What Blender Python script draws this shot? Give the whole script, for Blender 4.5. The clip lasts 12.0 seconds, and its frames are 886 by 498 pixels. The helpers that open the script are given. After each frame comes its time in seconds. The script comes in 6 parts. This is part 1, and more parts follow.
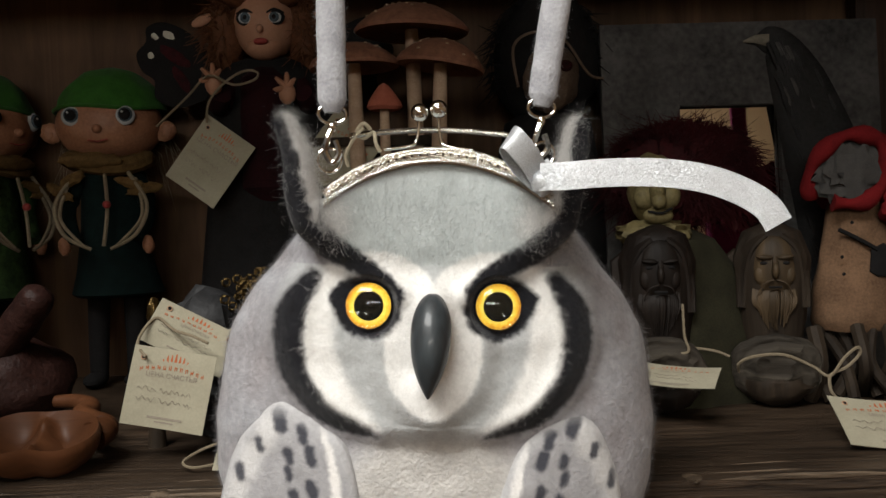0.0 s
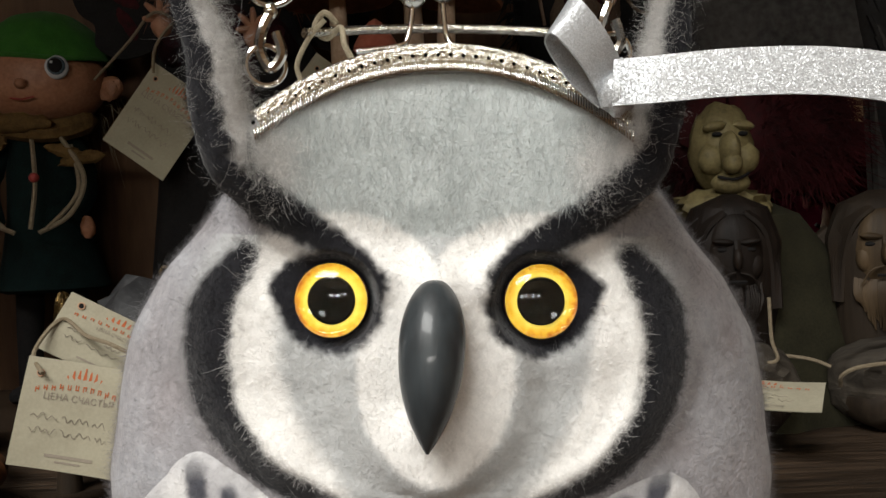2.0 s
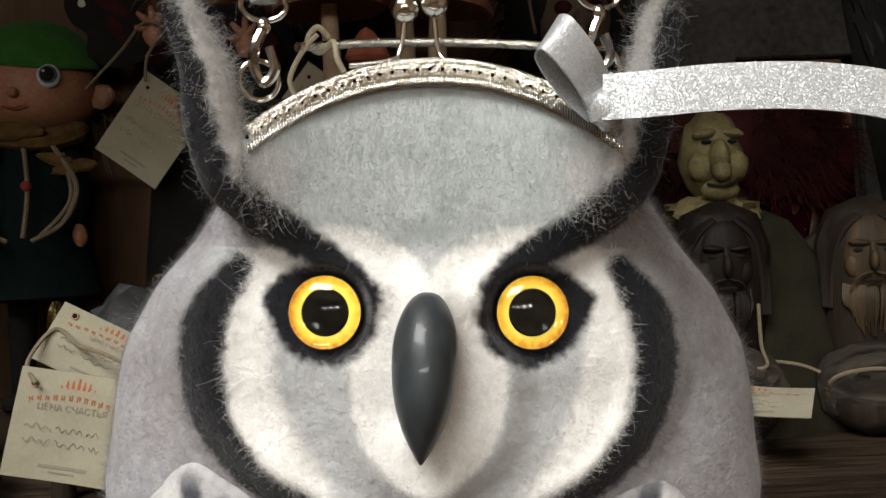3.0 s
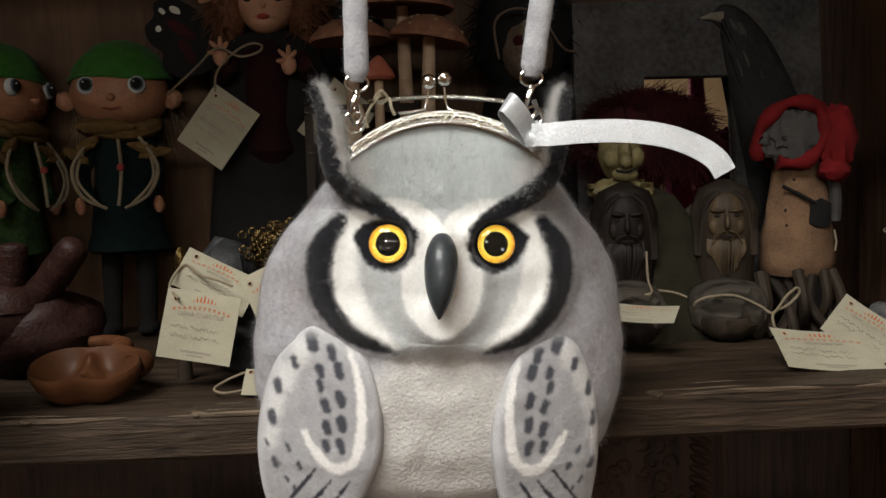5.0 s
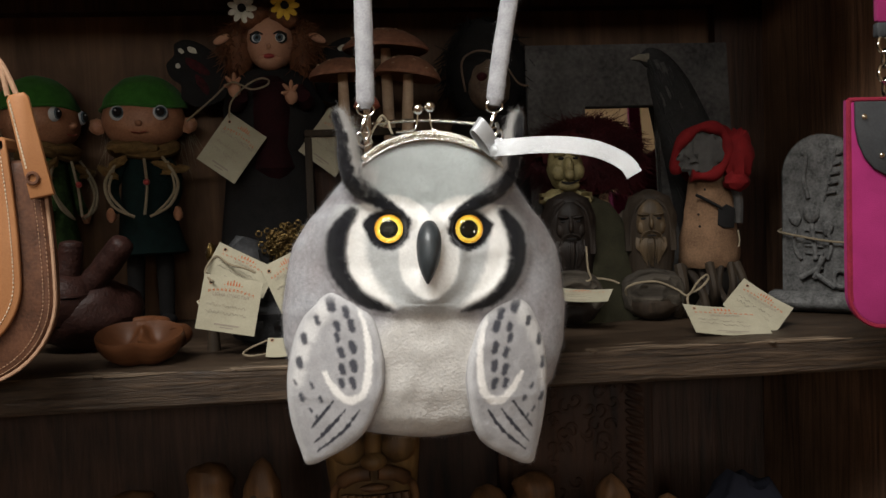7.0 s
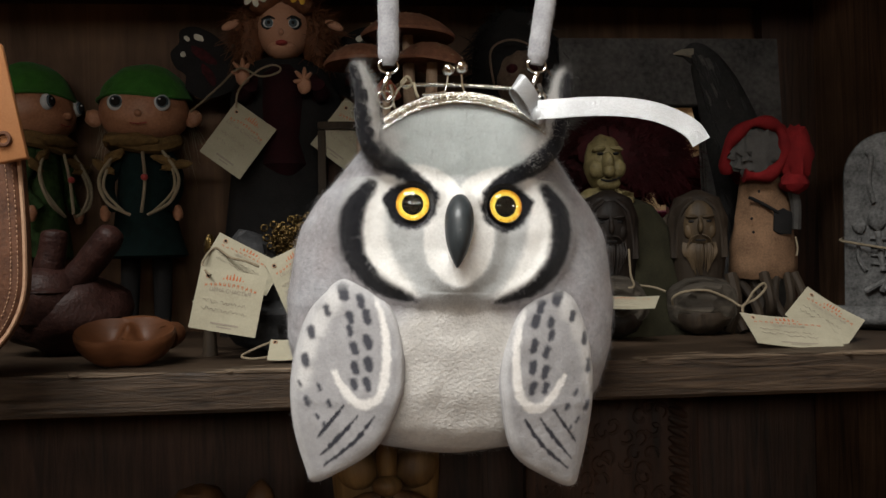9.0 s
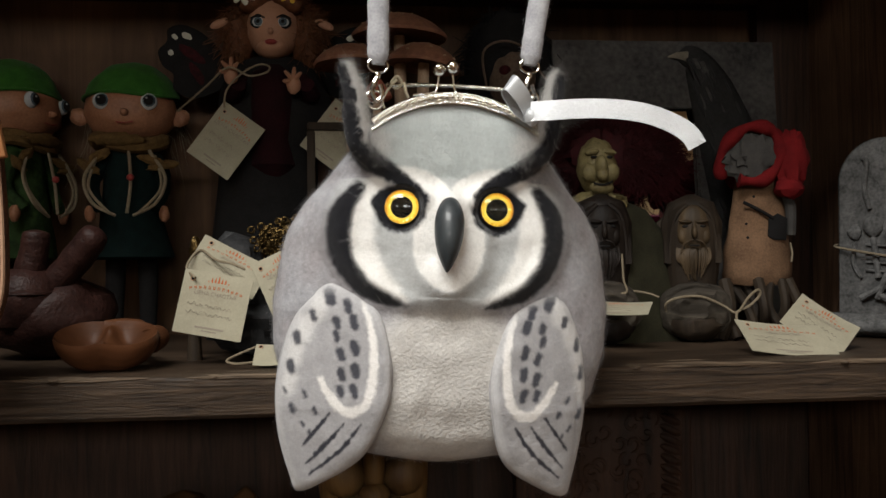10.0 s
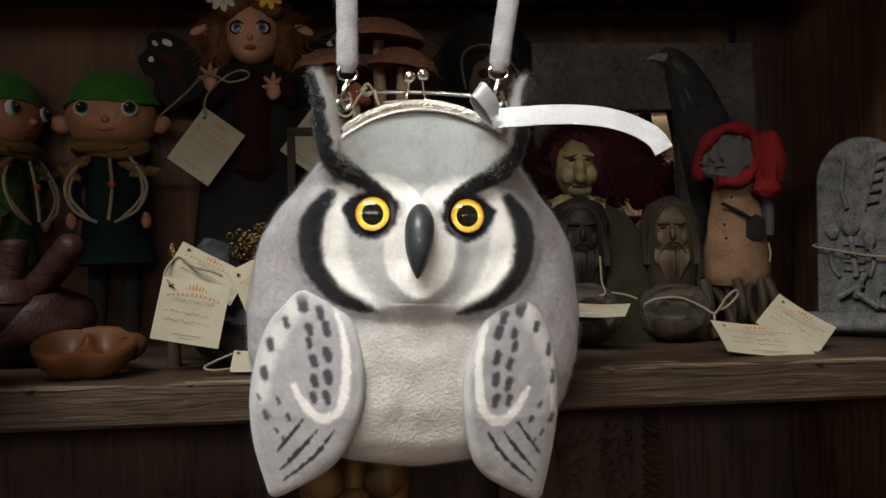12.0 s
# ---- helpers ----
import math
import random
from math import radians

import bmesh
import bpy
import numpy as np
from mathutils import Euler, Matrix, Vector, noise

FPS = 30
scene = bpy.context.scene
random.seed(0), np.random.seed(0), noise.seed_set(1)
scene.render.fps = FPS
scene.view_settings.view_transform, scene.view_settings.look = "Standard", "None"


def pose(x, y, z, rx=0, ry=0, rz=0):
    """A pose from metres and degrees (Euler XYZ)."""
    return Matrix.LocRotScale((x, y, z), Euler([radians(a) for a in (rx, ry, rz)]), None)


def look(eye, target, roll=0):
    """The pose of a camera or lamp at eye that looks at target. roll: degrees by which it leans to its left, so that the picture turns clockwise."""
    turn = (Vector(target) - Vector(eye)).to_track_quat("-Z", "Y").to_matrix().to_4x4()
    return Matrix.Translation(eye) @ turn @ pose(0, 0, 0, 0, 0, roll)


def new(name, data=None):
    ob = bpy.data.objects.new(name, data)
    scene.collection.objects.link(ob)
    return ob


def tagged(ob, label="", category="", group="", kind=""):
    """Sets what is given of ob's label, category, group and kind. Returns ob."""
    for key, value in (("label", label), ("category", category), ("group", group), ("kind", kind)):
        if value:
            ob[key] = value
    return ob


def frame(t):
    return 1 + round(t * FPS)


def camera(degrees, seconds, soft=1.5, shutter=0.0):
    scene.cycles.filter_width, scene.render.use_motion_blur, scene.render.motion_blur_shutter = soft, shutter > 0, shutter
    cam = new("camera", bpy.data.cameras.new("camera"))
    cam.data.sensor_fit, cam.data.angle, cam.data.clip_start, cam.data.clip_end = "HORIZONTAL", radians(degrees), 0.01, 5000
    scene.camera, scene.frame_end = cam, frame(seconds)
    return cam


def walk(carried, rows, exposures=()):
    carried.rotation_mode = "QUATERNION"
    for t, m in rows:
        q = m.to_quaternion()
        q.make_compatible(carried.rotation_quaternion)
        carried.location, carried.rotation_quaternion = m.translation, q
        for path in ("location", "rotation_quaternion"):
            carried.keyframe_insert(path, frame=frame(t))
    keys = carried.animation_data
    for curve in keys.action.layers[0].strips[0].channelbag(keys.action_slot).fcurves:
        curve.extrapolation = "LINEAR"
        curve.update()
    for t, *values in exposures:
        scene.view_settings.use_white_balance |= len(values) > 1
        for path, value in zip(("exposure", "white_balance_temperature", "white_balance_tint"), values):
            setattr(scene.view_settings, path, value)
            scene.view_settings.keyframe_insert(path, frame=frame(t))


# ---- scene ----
cam = camera(52.7, 12.0)
PATH = [
    (0, (0.039, -0.027, 1.351), (0.061, 1.971, 1.267), -1.6),
    (0.5, (0.042, 0.043, 1.342), (0.071, 2.039, 1.22), -2.7),
    (1, (0.044, 0.069, 1.343), (0.055, 2.068, 1.271), -1.6),
    (1.5, (0.041, 0.09, 1.338), (0.032, 2.088, 1.247), -1.5),
    (2, (0.04, 0.091, 1.338), (0.044, 2.089, 1.247), -1.9),
    (2.5, (0.039, 0.09, 1.34), (0.07, 2.088, 1.254), -2.1),
    (3, (0.04, 0.089, 1.34), (0.062, 2.087, 1.256), -2.1),
    (3.2, (0.039, 0.089, 1.34), (0.053, 2.087, 1.258), -2.0),
    (4.8, (0.022, -0.05, 1.348), (0.058, 1.945, 1.204), -2.9),
    (5, (0.02, -0.089, 1.344), (0.121, 1.903, 1.194), -1.8),
    (5.5, (0.015, -0.176, 1.335), (0.105, 1.811, 1.13), -3.1),
    (6, (0.007, -0.208, 1.336), (0.159, 1.784, 1.251), -2.1),
    (6.5, (0.001, -0.22, 1.337), (0.167, 1.773, 1.296), -1.8),
    (7, (-0.003, -0.217, 1.328), (0.192, 1.772, 1.243), -2.0),
    (8.8, (-0.004, -0.149, 1.294), (0.157, 1.844, 1.335), -1.1),
    (9, (-0.007, -0.146, 1.292), (0.166, 1.846, 1.316), -1.1),
    (9.5, (-0.008, -0.138, 1.292), (0.168, 1.854, 1.327), -0.9),
    (10, (-0.005, -0.136, 1.293), (0.186, 1.855, 1.322), -0.7),
    (10.5, (-0.004, -0.135, 1.295), (0.179, 1.856, 1.331), -1.0),
    (11, (0.0, -0.138, 1.295), (0.183, 1.853, 1.331), -1.4),
    (11.5, (0.003, -0.14, 1.295), (0.199, 1.85, 1.334), -1.5),
    (12, (0.007, -0.14, 1.296), (0.205, 1.85, 1.323), -1.3),
]
walk(cam, [(t, look(eye, target, roll)) for t, eye, target, roll in PATH])

# ---- light: shop ceiling lamps in rows, an added rear fill, weak bounce from the room ----
world = bpy.data.worlds.new("shop_world")
world.use_nodes = True
world.node_tree.nodes["Background"].inputs[0].default_value = (0.55, 0.5, 0.45, 1)
world.node_tree.nodes["Background"].inputs[1].default_value = 0.02
scene.world = world
scene.view_settings.exposure = 0.0


def area_lamp(name, eye, target, sx, sy, watts, colour):
    lamp = bpy.data.lights.new(name, "AREA")
    lamp.shape, lamp.size, lamp.size_y, lamp.energy, lamp.color = "RECTANGLE", sx, sy, watts, colour
    ob = new(name, lamp)
    ob.matrix_world = look(eye, target)
    return ob


WARM, COOL = (1.0, 0.97, 0.9), (1.0, 0.99, 0.95)
area_lamp("ceiling_lamp_near", (-0.42, -0.46, 2.34), (0.0, 0.3, 1.3), 0.9, 0.5, 28, COOL)
for lamp_x in (-1.2, -0.4, 0.4, 1.2):
    area_lamp("ceiling_lamp_row", (lamp_x - 0.05, -4.2, 2.15), (0.1, 0.5, 1.35), 0.3, 0.3, 12.5 - 4.5 * lamp_x, WARM)
# Added fill: lights the rear wall so the mirror has something bright to reflect.
area_lamp("rear_wall_fill", (1.9, -4.1, 3.0), (1.9, -4.95, 2.5), 0.6, 0.6, 6, WARM)


# ---- materials ----
def node_mat(name):
    m = bpy.data.materials.new(name)
    m.use_nodes = True
    n = m.node_tree.nodes
    return m, n, m.node_tree.links, n["Principled BSDF"]


def surface(name, colour, dark=None, rough=0.7, metal=0.0, scale=60.0, fine=600.0, bump=0.3, stretch=(1, 1, 1), coat=0.0, sheen=0.0, detail=6.0, spec=0.16):
    """A surface with stains at one scale and grain at a finer one."""
    m, n, l, p = node_mat(name)
    dark = dark or tuple(c * 0.55 for c in colour)
    tc, mp = n.new("ShaderNodeTexCoord"), n.new("ShaderNodeMapping")
    mp.inputs["Scale"].default_value = stretch
    l.new(tc.outputs["Object"], mp.inputs[0])
    big, small = n.new("ShaderNodeTexNoise"), n.new("ShaderNodeTexNoise")
    for t, s in ((big, scale), (small, fine)):
        t.inputs["Scale"].default_value, t.inputs["Detail"].default_value = s, detail
        l.new(mp.outputs[0], t.inputs["Vector"])
    ramp = n.new("ShaderNodeValToRGB")
    ramp.color_ramp.elements[0].position, ramp.color_ramp.elements[1].position = 0.3, 0.66
    ramp.color_ramp.elements[0].color, ramp.color_ramp.elements[1].color = (*dark, 1), (*colour, 1)
    add = n.new("ShaderNodeMath")
    add.operation, add.use_clamp = "MULTIPLY_ADD", False
    add.inputs[1].default_value = 0.45
    l.new(small.outputs["Fac"], add.inputs[0])
    half = n.new("ShaderNodeMath")
    half.operation = "MULTIPLY"
    half.inputs[1].default_value = 0.6
    l.new(big.outputs["Fac"], half.inputs[0])
    l.new(half.outputs[0], add.inputs[2])
    l.new(add.outputs[0], ramp.inputs[0])
    l.new(ramp.outputs[0], p.inputs["Base Color"])
    b = n.new("ShaderNodeBump")
    b.inputs["Strength"].default_value, b.inputs["Distance"].default_value = bump, 0.0015
    l.new(add.outputs[0], b.inputs["Height"])
    l.new(b.outputs[0], p.inputs["Normal"])
    p.inputs["Roughness"].default_value, p.inputs["Metallic"].default_value = rough, metal
    p.inputs["Coat Weight"].default_value, p.inputs["Sheen Weight"].default_value = coat, sheen
    p.inputs["Specular IOR Level"].default_value = spec
    return m


def felt_surface(name, bump=0.5, scale=700.0):
    """Wool felt: colour and knottiness come with the wool, matted grain, lumps and small knots on top."""
    m, n, l, p = node_mat(name)
    at = n.new("ShaderNodeAttribute")
    at.attribute_name = "wool"
    tc = n.new("ShaderNodeTexCoord")
    a, b2, knot = n.new("ShaderNodeTexNoise"), n.new("ShaderNodeTexNoise"), n.new("ShaderNodeTexVoronoi")
    a.inputs["Scale"].default_value, a.inputs["Detail"].default_value, a.inputs["Distortion"].default_value = scale, 8, 0.8
    b2.inputs["Scale"].default_value, b2.inputs["Detail"].default_value = 160, 4
    knot.feature = "SMOOTH_F1"
    knot.inputs["Scale"].default_value, knot.inputs["Smoothness"].default_value = 640, 0.3
    warp = n.new("ShaderNodeVectorMath")
    warp.operation = "MULTIPLY_ADD"
    warp.inputs[1].default_value = (0.0022, 0.0022, 0.0022)
    l.new(a.outputs["Color"], warp.inputs[0]), l.new(tc.outputs["Object"], warp.inputs[2])
    l.new(tc.outputs["Object"], a.inputs["Vector"]), l.new(tc.outputs["Object"], b2.inputs["Vector"]), l.new(warp.outputs[0], knot.inputs["Vector"])
    mix = n.new("ShaderNodeMath")
    mix.operation = "MULTIPLY_ADD"
    mix.inputs[1].default_value = 0.6
    l.new(b2.outputs["Fac"], mix.inputs[0]), l.new(a.outputs["Fac"], mix.inputs[2])
    high, lumpy = n.new("ShaderNodeMath"), n.new("ShaderNodeMath")
    high.operation, lumpy.operation = "MULTIPLY", "MULTIPLY_ADD"
    l.new(knot.outputs["Distance"], high.inputs[0]), l.new(at.outputs["Alpha"], high.inputs[1])
    lumpy.inputs[1].default_value = -0.9
    l.new(high.outputs[0], lumpy.inputs[0]), l.new(mix.outputs[0], lumpy.inputs[2])
    mr = n.new("ShaderNodeMapRange")
    mr.inputs["From Min"].default_value, mr.inputs["From Max"].default_value = 0.55, 1.05
    mr.inputs["To Min"].default_value, mr.inputs["To Max"].default_value = 0.9, 1.09
    l.new(mix.outputs[0], mr.inputs["Value"])
    vm = n.new("ShaderNodeVectorMath")
    vm.operation = "SCALE"
    l.new(at.outputs["Color"], vm.inputs[0]), l.new(mr.outputs[0], vm.inputs["Scale"])
    l.new(vm.outputs[0], p.inputs["Base Color"])
    bp = n.new("ShaderNodeBump")
    bp.inputs["Strength"].default_value, bp.inputs["Distance"].default_value = bump, 0.001
    l.new(lumpy.outputs[0], bp.inputs["Height"]), l.new(bp.outputs[0], p.inputs["Normal"])
    p.inputs["Roughness"].default_value, p.inputs["Sheen Weight"].default_value = 0.95, 0.25
    p.inputs["Specular IOR Level"].default_value = 0.15
    return m


def lurex(name, colour):
    """Ribbon woven with metal thread: every tiny cell tilts its own way and glints."""
    m, n, l, p = node_mat(name)
    tc, cell, off, tilt, world_n = n.new("ShaderNodeTexCoord"), n.new("ShaderNodeTexVoronoi"), n.new("ShaderNodeVectorMath"), n.new("ShaderNodeVectorMath"), n.new("ShaderNodeVectorTransform")
    cell.inputs["Scale"].default_value = 5600
    l.new(tc.outputs["Object"], cell.inputs["Vector"])
    off.operation, tilt.operation = "SUBTRACT", "MULTIPLY_ADD"
    off.inputs[1].default_value, tilt.inputs[1].default_value = (0.5, 0.5, 0.5), (0.5, 0.5, 0.5)
    l.new(cell.outputs["Color"], off.inputs[0]), l.new(off.outputs[0], tilt.inputs[0]), l.new(tc.outputs["Normal"], tilt.inputs[2])
    world_n.vector_type, world_n.convert_from, world_n.convert_to = "NORMAL", "OBJECT", "WORLD"
    l.new(tilt.outputs[0], world_n.inputs[0]), l.new(world_n.outputs[0], p.inputs["Normal"])
    mr = n.new("ShaderNodeMapRange")
    mr.inputs["To Min"].default_value, mr.inputs["To Max"].default_value = 0.55, 1.1
    l.new(cell.outputs["Color"], mr.inputs["Value"])
    vm = n.new("ShaderNodeVectorMath")
    vm.operation = "SCALE"
    vm.inputs[0].default_value = colour
    l.new(mr.outputs[0], vm.inputs["Scale"]), l.new(vm.outputs[0], p.inputs["Base Color"])
    p.inputs["Metallic"].default_value, p.inputs["Roughness"].default_value = 0.4, 0.36
    return m


def wood(name, colour, dark, axis=0, rough=0.6, ring=9.0, bump=0.5):
    """Timber with long grain along one axis."""
    m, n, l, p = node_mat(name)
    tc, mp = n.new("ShaderNodeTexCoord"), n.new("ShaderNodeMapping")
    sc = [ring * 6] * 3
    sc[axis] = ring * 0.35
    mp.inputs["Scale"].default_value = sc
    l.new(tc.outputs["Object"], mp.inputs[0])
    warp = n.new("ShaderNodeTexNoise")
    warp.inputs["Scale"].default_value, warp.inputs["Detail"].default_value = 1.0, 9
    warp.inputs["Roughness"].default_value, warp.inputs["Distortion"].default_value = 0.68, 1.2
    l.new(mp.outputs[0], warp.inputs["Vector"])
    stain = n.new("ShaderNodeTexNoise")
    stain.inputs["Scale"].default_value, stain.inputs["Detail"].default_value = 14, 3
    l.new(tc.outputs["Object"], stain.inputs["Vector"])
    ramp = n.new("ShaderNodeValToRGB")
    ramp.color_ramp.elements[0].position, ramp.color_ramp.elements[1].position = 0.32, 0.68
    ramp.color_ramp.elements[0].color, ramp.color_ramp.elements[1].color = (*dark, 1), (*colour, 1)
    l.new(warp.outputs["Fac"], ramp.inputs[0])
    mr = n.new("ShaderNodeMapRange")
    mr.inputs["From Min"].default_value, mr.inputs["From Max"].default_value = 0.3, 0.7
    mr.inputs["To Min"].default_value, mr.inputs["To Max"].default_value = 0.6, 1.2
    l.new(stain.outputs["Fac"], mr.inputs["Value"])
    vm = n.new("ShaderNodeVectorMath")
    vm.operation = "SCALE"
    l.new(ramp.outputs[0], vm.inputs[0]), l.new(mr.outputs[0], vm.inputs["Scale"])
    l.new(vm.outputs[0], p.inputs["Base Color"])
    b = n.new("ShaderNodeBump")
    b.inputs["Strength"].default_value, b.inputs["Distance"].default_value = bump, 0.002
    l.new(warp.outputs["Fac"], b.inputs["Height"]), l.new(b.outputs[0], p.inputs["Normal"])
    p.inputs["Roughness"].default_value, p.inputs["Specular IOR Level"].default_value = rough, 0.2
    return m


FELT = felt_surface("grey_wool_felt", 0.36, 800.0)
FUZZ = felt_surface("loose_wool_fibre", 0.0)
fn, fl = FUZZ.node_tree.nodes, FUZZ.node_tree.links
through_wool, wool_mix = fn.new("ShaderNodeBsdfTranslucent"), fn.new("ShaderNodeMixShader")
wool_mix.inputs[0].default_value = 0.5
fl.new(fn["Attribute"].outputs["Color"], through_wool.inputs["Color"])
fl.new(fn["Principled BSDF"].outputs[0], wool_mix.inputs[1])
fl.new(through_wool.outputs[0], wool_mix.inputs[2])
fl.new(wool_mix.outputs[0], fn["Material Output"].inputs["Surface"])
STRAP = surface("strap_felt", (0.42, 0.42, 0.44), (0.24, 0.24, 0.26), 0.95, scale=120, fine=900, bump=0.6, sheen=0.3)
SILVER = surface("polished_nickel", (0.85, 0.83, 0.78), (0.6, 0.58, 0.54), 0.14, 1.0, 300, 1500, 0.05)
ENGRAVED = surface("engraved_nickel", (0.88, 0.85, 0.76), (0.35, 0.32, 0.26), 0.25, 1.0, 500, 1300, 0.9)
RIBBON = lurex("silver_lurex_ribbon", (0.58, 0.60, 0.62))
BEAK = surface("black_glazed_beak", (0.034, 0.042, 0.047), (0.010, 0.012, 0.014), 0.46, 0, 110, 420, 0.2, stretch=(1, 1, 0.25), coat=0.22, spec=0.45)
BLACK = surface("black_pupil", (0.004, 0.005, 0.004), (0.002, 0.002, 0.002), 0.9, 0, 90, 500, 0.0, spec=0.03)


# ---- kit: meshes built from rings, tubes and outlines ----
class Shape:
    """Gathers vertices, faces and a material slot per face for one mesh."""

    def __init__(self):
        self.v, self.f, self.m = [], [], []

    def add(self, verts, faces, slot=0):
        o = len(self.v)
        self.v.extend([tuple(map(float, p)) for p in verts])
        self.f.extend([tuple(o + i for i in f) for f in faces])
        self.m.extend([slot] * len(faces))
        return self

    def grid(self, pts, slot=0, wrap=True, caps=True):
        """pts: rows of rings, each ring a list of points."""
        r, c = len(pts), len(pts[0])
        faces = []
        for i in range(r - 1):
            for j in range(c if wrap else c - 1):
                k = (j + 1) % c
                faces.append((i * c + j, i * c + k, (i + 1) * c + k, (i + 1) * c + j))
        if wrap and caps:
            faces.append(tuple(range(c))[::-1])
            faces.append(tuple((r - 1) * c + j for j in range(c)))
        return self.add([p for ring in pts for p in ring], faces, slot)

    def ball(self, c, r, slot=0, n=20, rough=0.0, seed=0.0, turn=None, low=-1.0, high=1.0, freq=3.0):
        """An ellipsoid, uneven if rough; low and high cut it to a slice."""
        r = (r, r, r) if isinstance(r, (int, float)) else r
        a0, a1 = math.asin(low), math.asin(high)
        rows = []
        for i in range(n // 2 + 1):
            a = a0 + (a1 - a0) * i / (n // 2)
            ring = []
            for j in range(n):
                b = 2 * math.pi * j / n
                d = Vector((max(math.cos(a), 1e-3) * math.cos(b), max(math.cos(a), 1e-3) * math.sin(b), math.sin(a)))
                k = 1 + rough * noise.noise(d * freq + Vector((seed, seed * 2.1, 0)))
                q = Vector((d.x * r[0] * k, d.y * r[1] * k, d.z * r[2] * k))
                if turn:
                    q = turn @ q
                ring.append(Vector(c) + q)
            rows.append(ring)
        return self.grid(rows, slot)

    def tube(self, path, radius, slot=0, n=10, closed=False, flat=1.0):
        """A round or flattened tube along a path; radius a number or one per point."""
        path = [Vector(p) for p in path]
        k = len(path)
        rad = [radius] * k if isinstance(radius, (int, float)) else list(radius)
        up = Vector((0.02, 1, 0.05)).normalized()
        rows = []
        for i, p in enumerate(path):
            a, b = (path[i - 1], path[(i + 1) % k]) if closed else (path[max(i - 1, 0)], path[min(i + 1, k - 1)])
            d = (b - a).normalized()
            s = d.cross(up)
            s = s.normalized() if s.length > 1e-4 else Vector((1, 0, 0))
            t = s.cross(d).normalized()
            rows.append([p + s * rad[i] * math.cos(2 * math.pi * j / n) + t * rad[i] * flat * math.sin(2 * math.pi * j / n) for j in range(n)])
        if closed:
            rows.append(rows[0])
        return self.grid(rows, slot, caps=not closed)

    def lathe(self, profile, c=(0, 0, 0), slot=0, n=24, rough=0.0, seed=0.0, turn=None):
        rows = []
        for r, z in profile:
            ring = []
            for j in range(n):
                b = 2 * math.pi * j / n
                k = 1 + rough * noise.noise(Vector((math.cos(b) * 1.5 + seed, math.sin(b) * 1.5, z * 60)))
                q = Vector((r * k * math.cos(b), r * k * math.sin(b), z))
                ring.append(Vector(c) + (turn @ q if turn else q))
            rows.append(ring)
        return self.grid(rows, slot)

    def slab(self, outline, thick, m=None, slot=0, bevel=0.0):
        """An outline in x and z pushed back along y, with softened rims."""
        m = m or Matrix.Identity(4)
        cx = sum(p[0] for p in outline) / len(outline)
        cz = sum(p[1] for p in outline) / len(outline)

        def ring(y, inset):
            out = []
            for x, z in outline:
                d = Vector((cx - x, cz - z))
                d = d.normalized() * inset if d.length > 1e-6 else d
                out.append(m @ Vector((x + d.x, y, z + d.y)))
            return out
        rows = [ring(0, bevel), ring(bevel * 0.35, bevel * 0.3), ring(bevel, 0), ring(thick - bevel, 0), ring(thick, bevel)] if bevel else [ring(0, 0), ring(thick, 0)]
        return self.grid(rows, slot)

    def box(self, lo, hi, slot=0, bevel=0.002, m=None):
        x0, y0, z0 = lo
        x1, y1, z1 = hi
        b = min(bevel, (x1 - x0) / 3, (z1 - z0) / 3, (y1 - y0) / 3)
        pts = [(x0 + b, z0), (x1 - b, z0), (x1, z0 + b), (x1, z1 - b), (x1 - b, z1), (x0 + b, z1), (x0, z1 - b), (x0, z0 + b)]
        t = Matrix.Translation((0, y0, 0))
        return self.slab(pts, y1 - y0, (m @ t) if m else t, slot, b)

    def mesh(self, name, mats, smooth=True):
        me = bpy.data.meshes.new(name)
        me.from_pydata(self.v, [], self.f)
        for mt in (mats if isinstance(mats, (list, tuple)) else [mats]):
            me.materials.append(mt)
        me.polygons.foreach_set("material_index", self.m)
        me.polygons.foreach_set("use_smooth", [smooth] * len(self.f))
        me.validate()
        bm = bmesh.new()
        bm.from_mesh(me)
        bmesh.ops.recalc_face_normals(bm, faces=bm.faces)
        bm.to_mesh(me)
        bm.free()
        if smooth:
            me.set_sharp_from_angle(angle=radians(42))
        return me


def thing(name, shape, mats, label, category, group="", kind="", smooth=True):
    return tagged(new(name, shape.mesh(name, mats, smooth) if shape else None), label, category, group, kind)


def part(name, shape, mats, parent, label="", smooth=True):
    ob = new(name, shape.mesh(name, mats, smooth))
    ob.parent = parent
    return tagged(ob, label) if label else ob


def curve_pts(ctrl, n=40, closed=False):
    """A smooth line through control points (Catmull-Rom)."""
    c = [np.array(p, float) for p in ctrl]
    k = len(c)
    out = []
    seg = k if closed else k - 1
    for i in range(seg):
        p0, p1, p2, p3 = (c[(i - 1) % k], c[i], c[(i + 1) % k], c[(i + 2) % k]) if closed else (c[max(i - 1, 0)], c[i], c[i + 1], c[min(i + 2, k - 1)])
        steps = max(2, n // seg)
        for s in range(steps):
            t = s / steps
            out.append(0.5 * (2 * p1 + (p2 - p0) * t + (2 * p0 - 5 * p1 + 4 * p2 - p3) * t * t + (3 * p1 - p0 - 3 * p2 + p3) * t ** 3))
    if not closed:
        out.append(c[-1])
    return np.array(out)


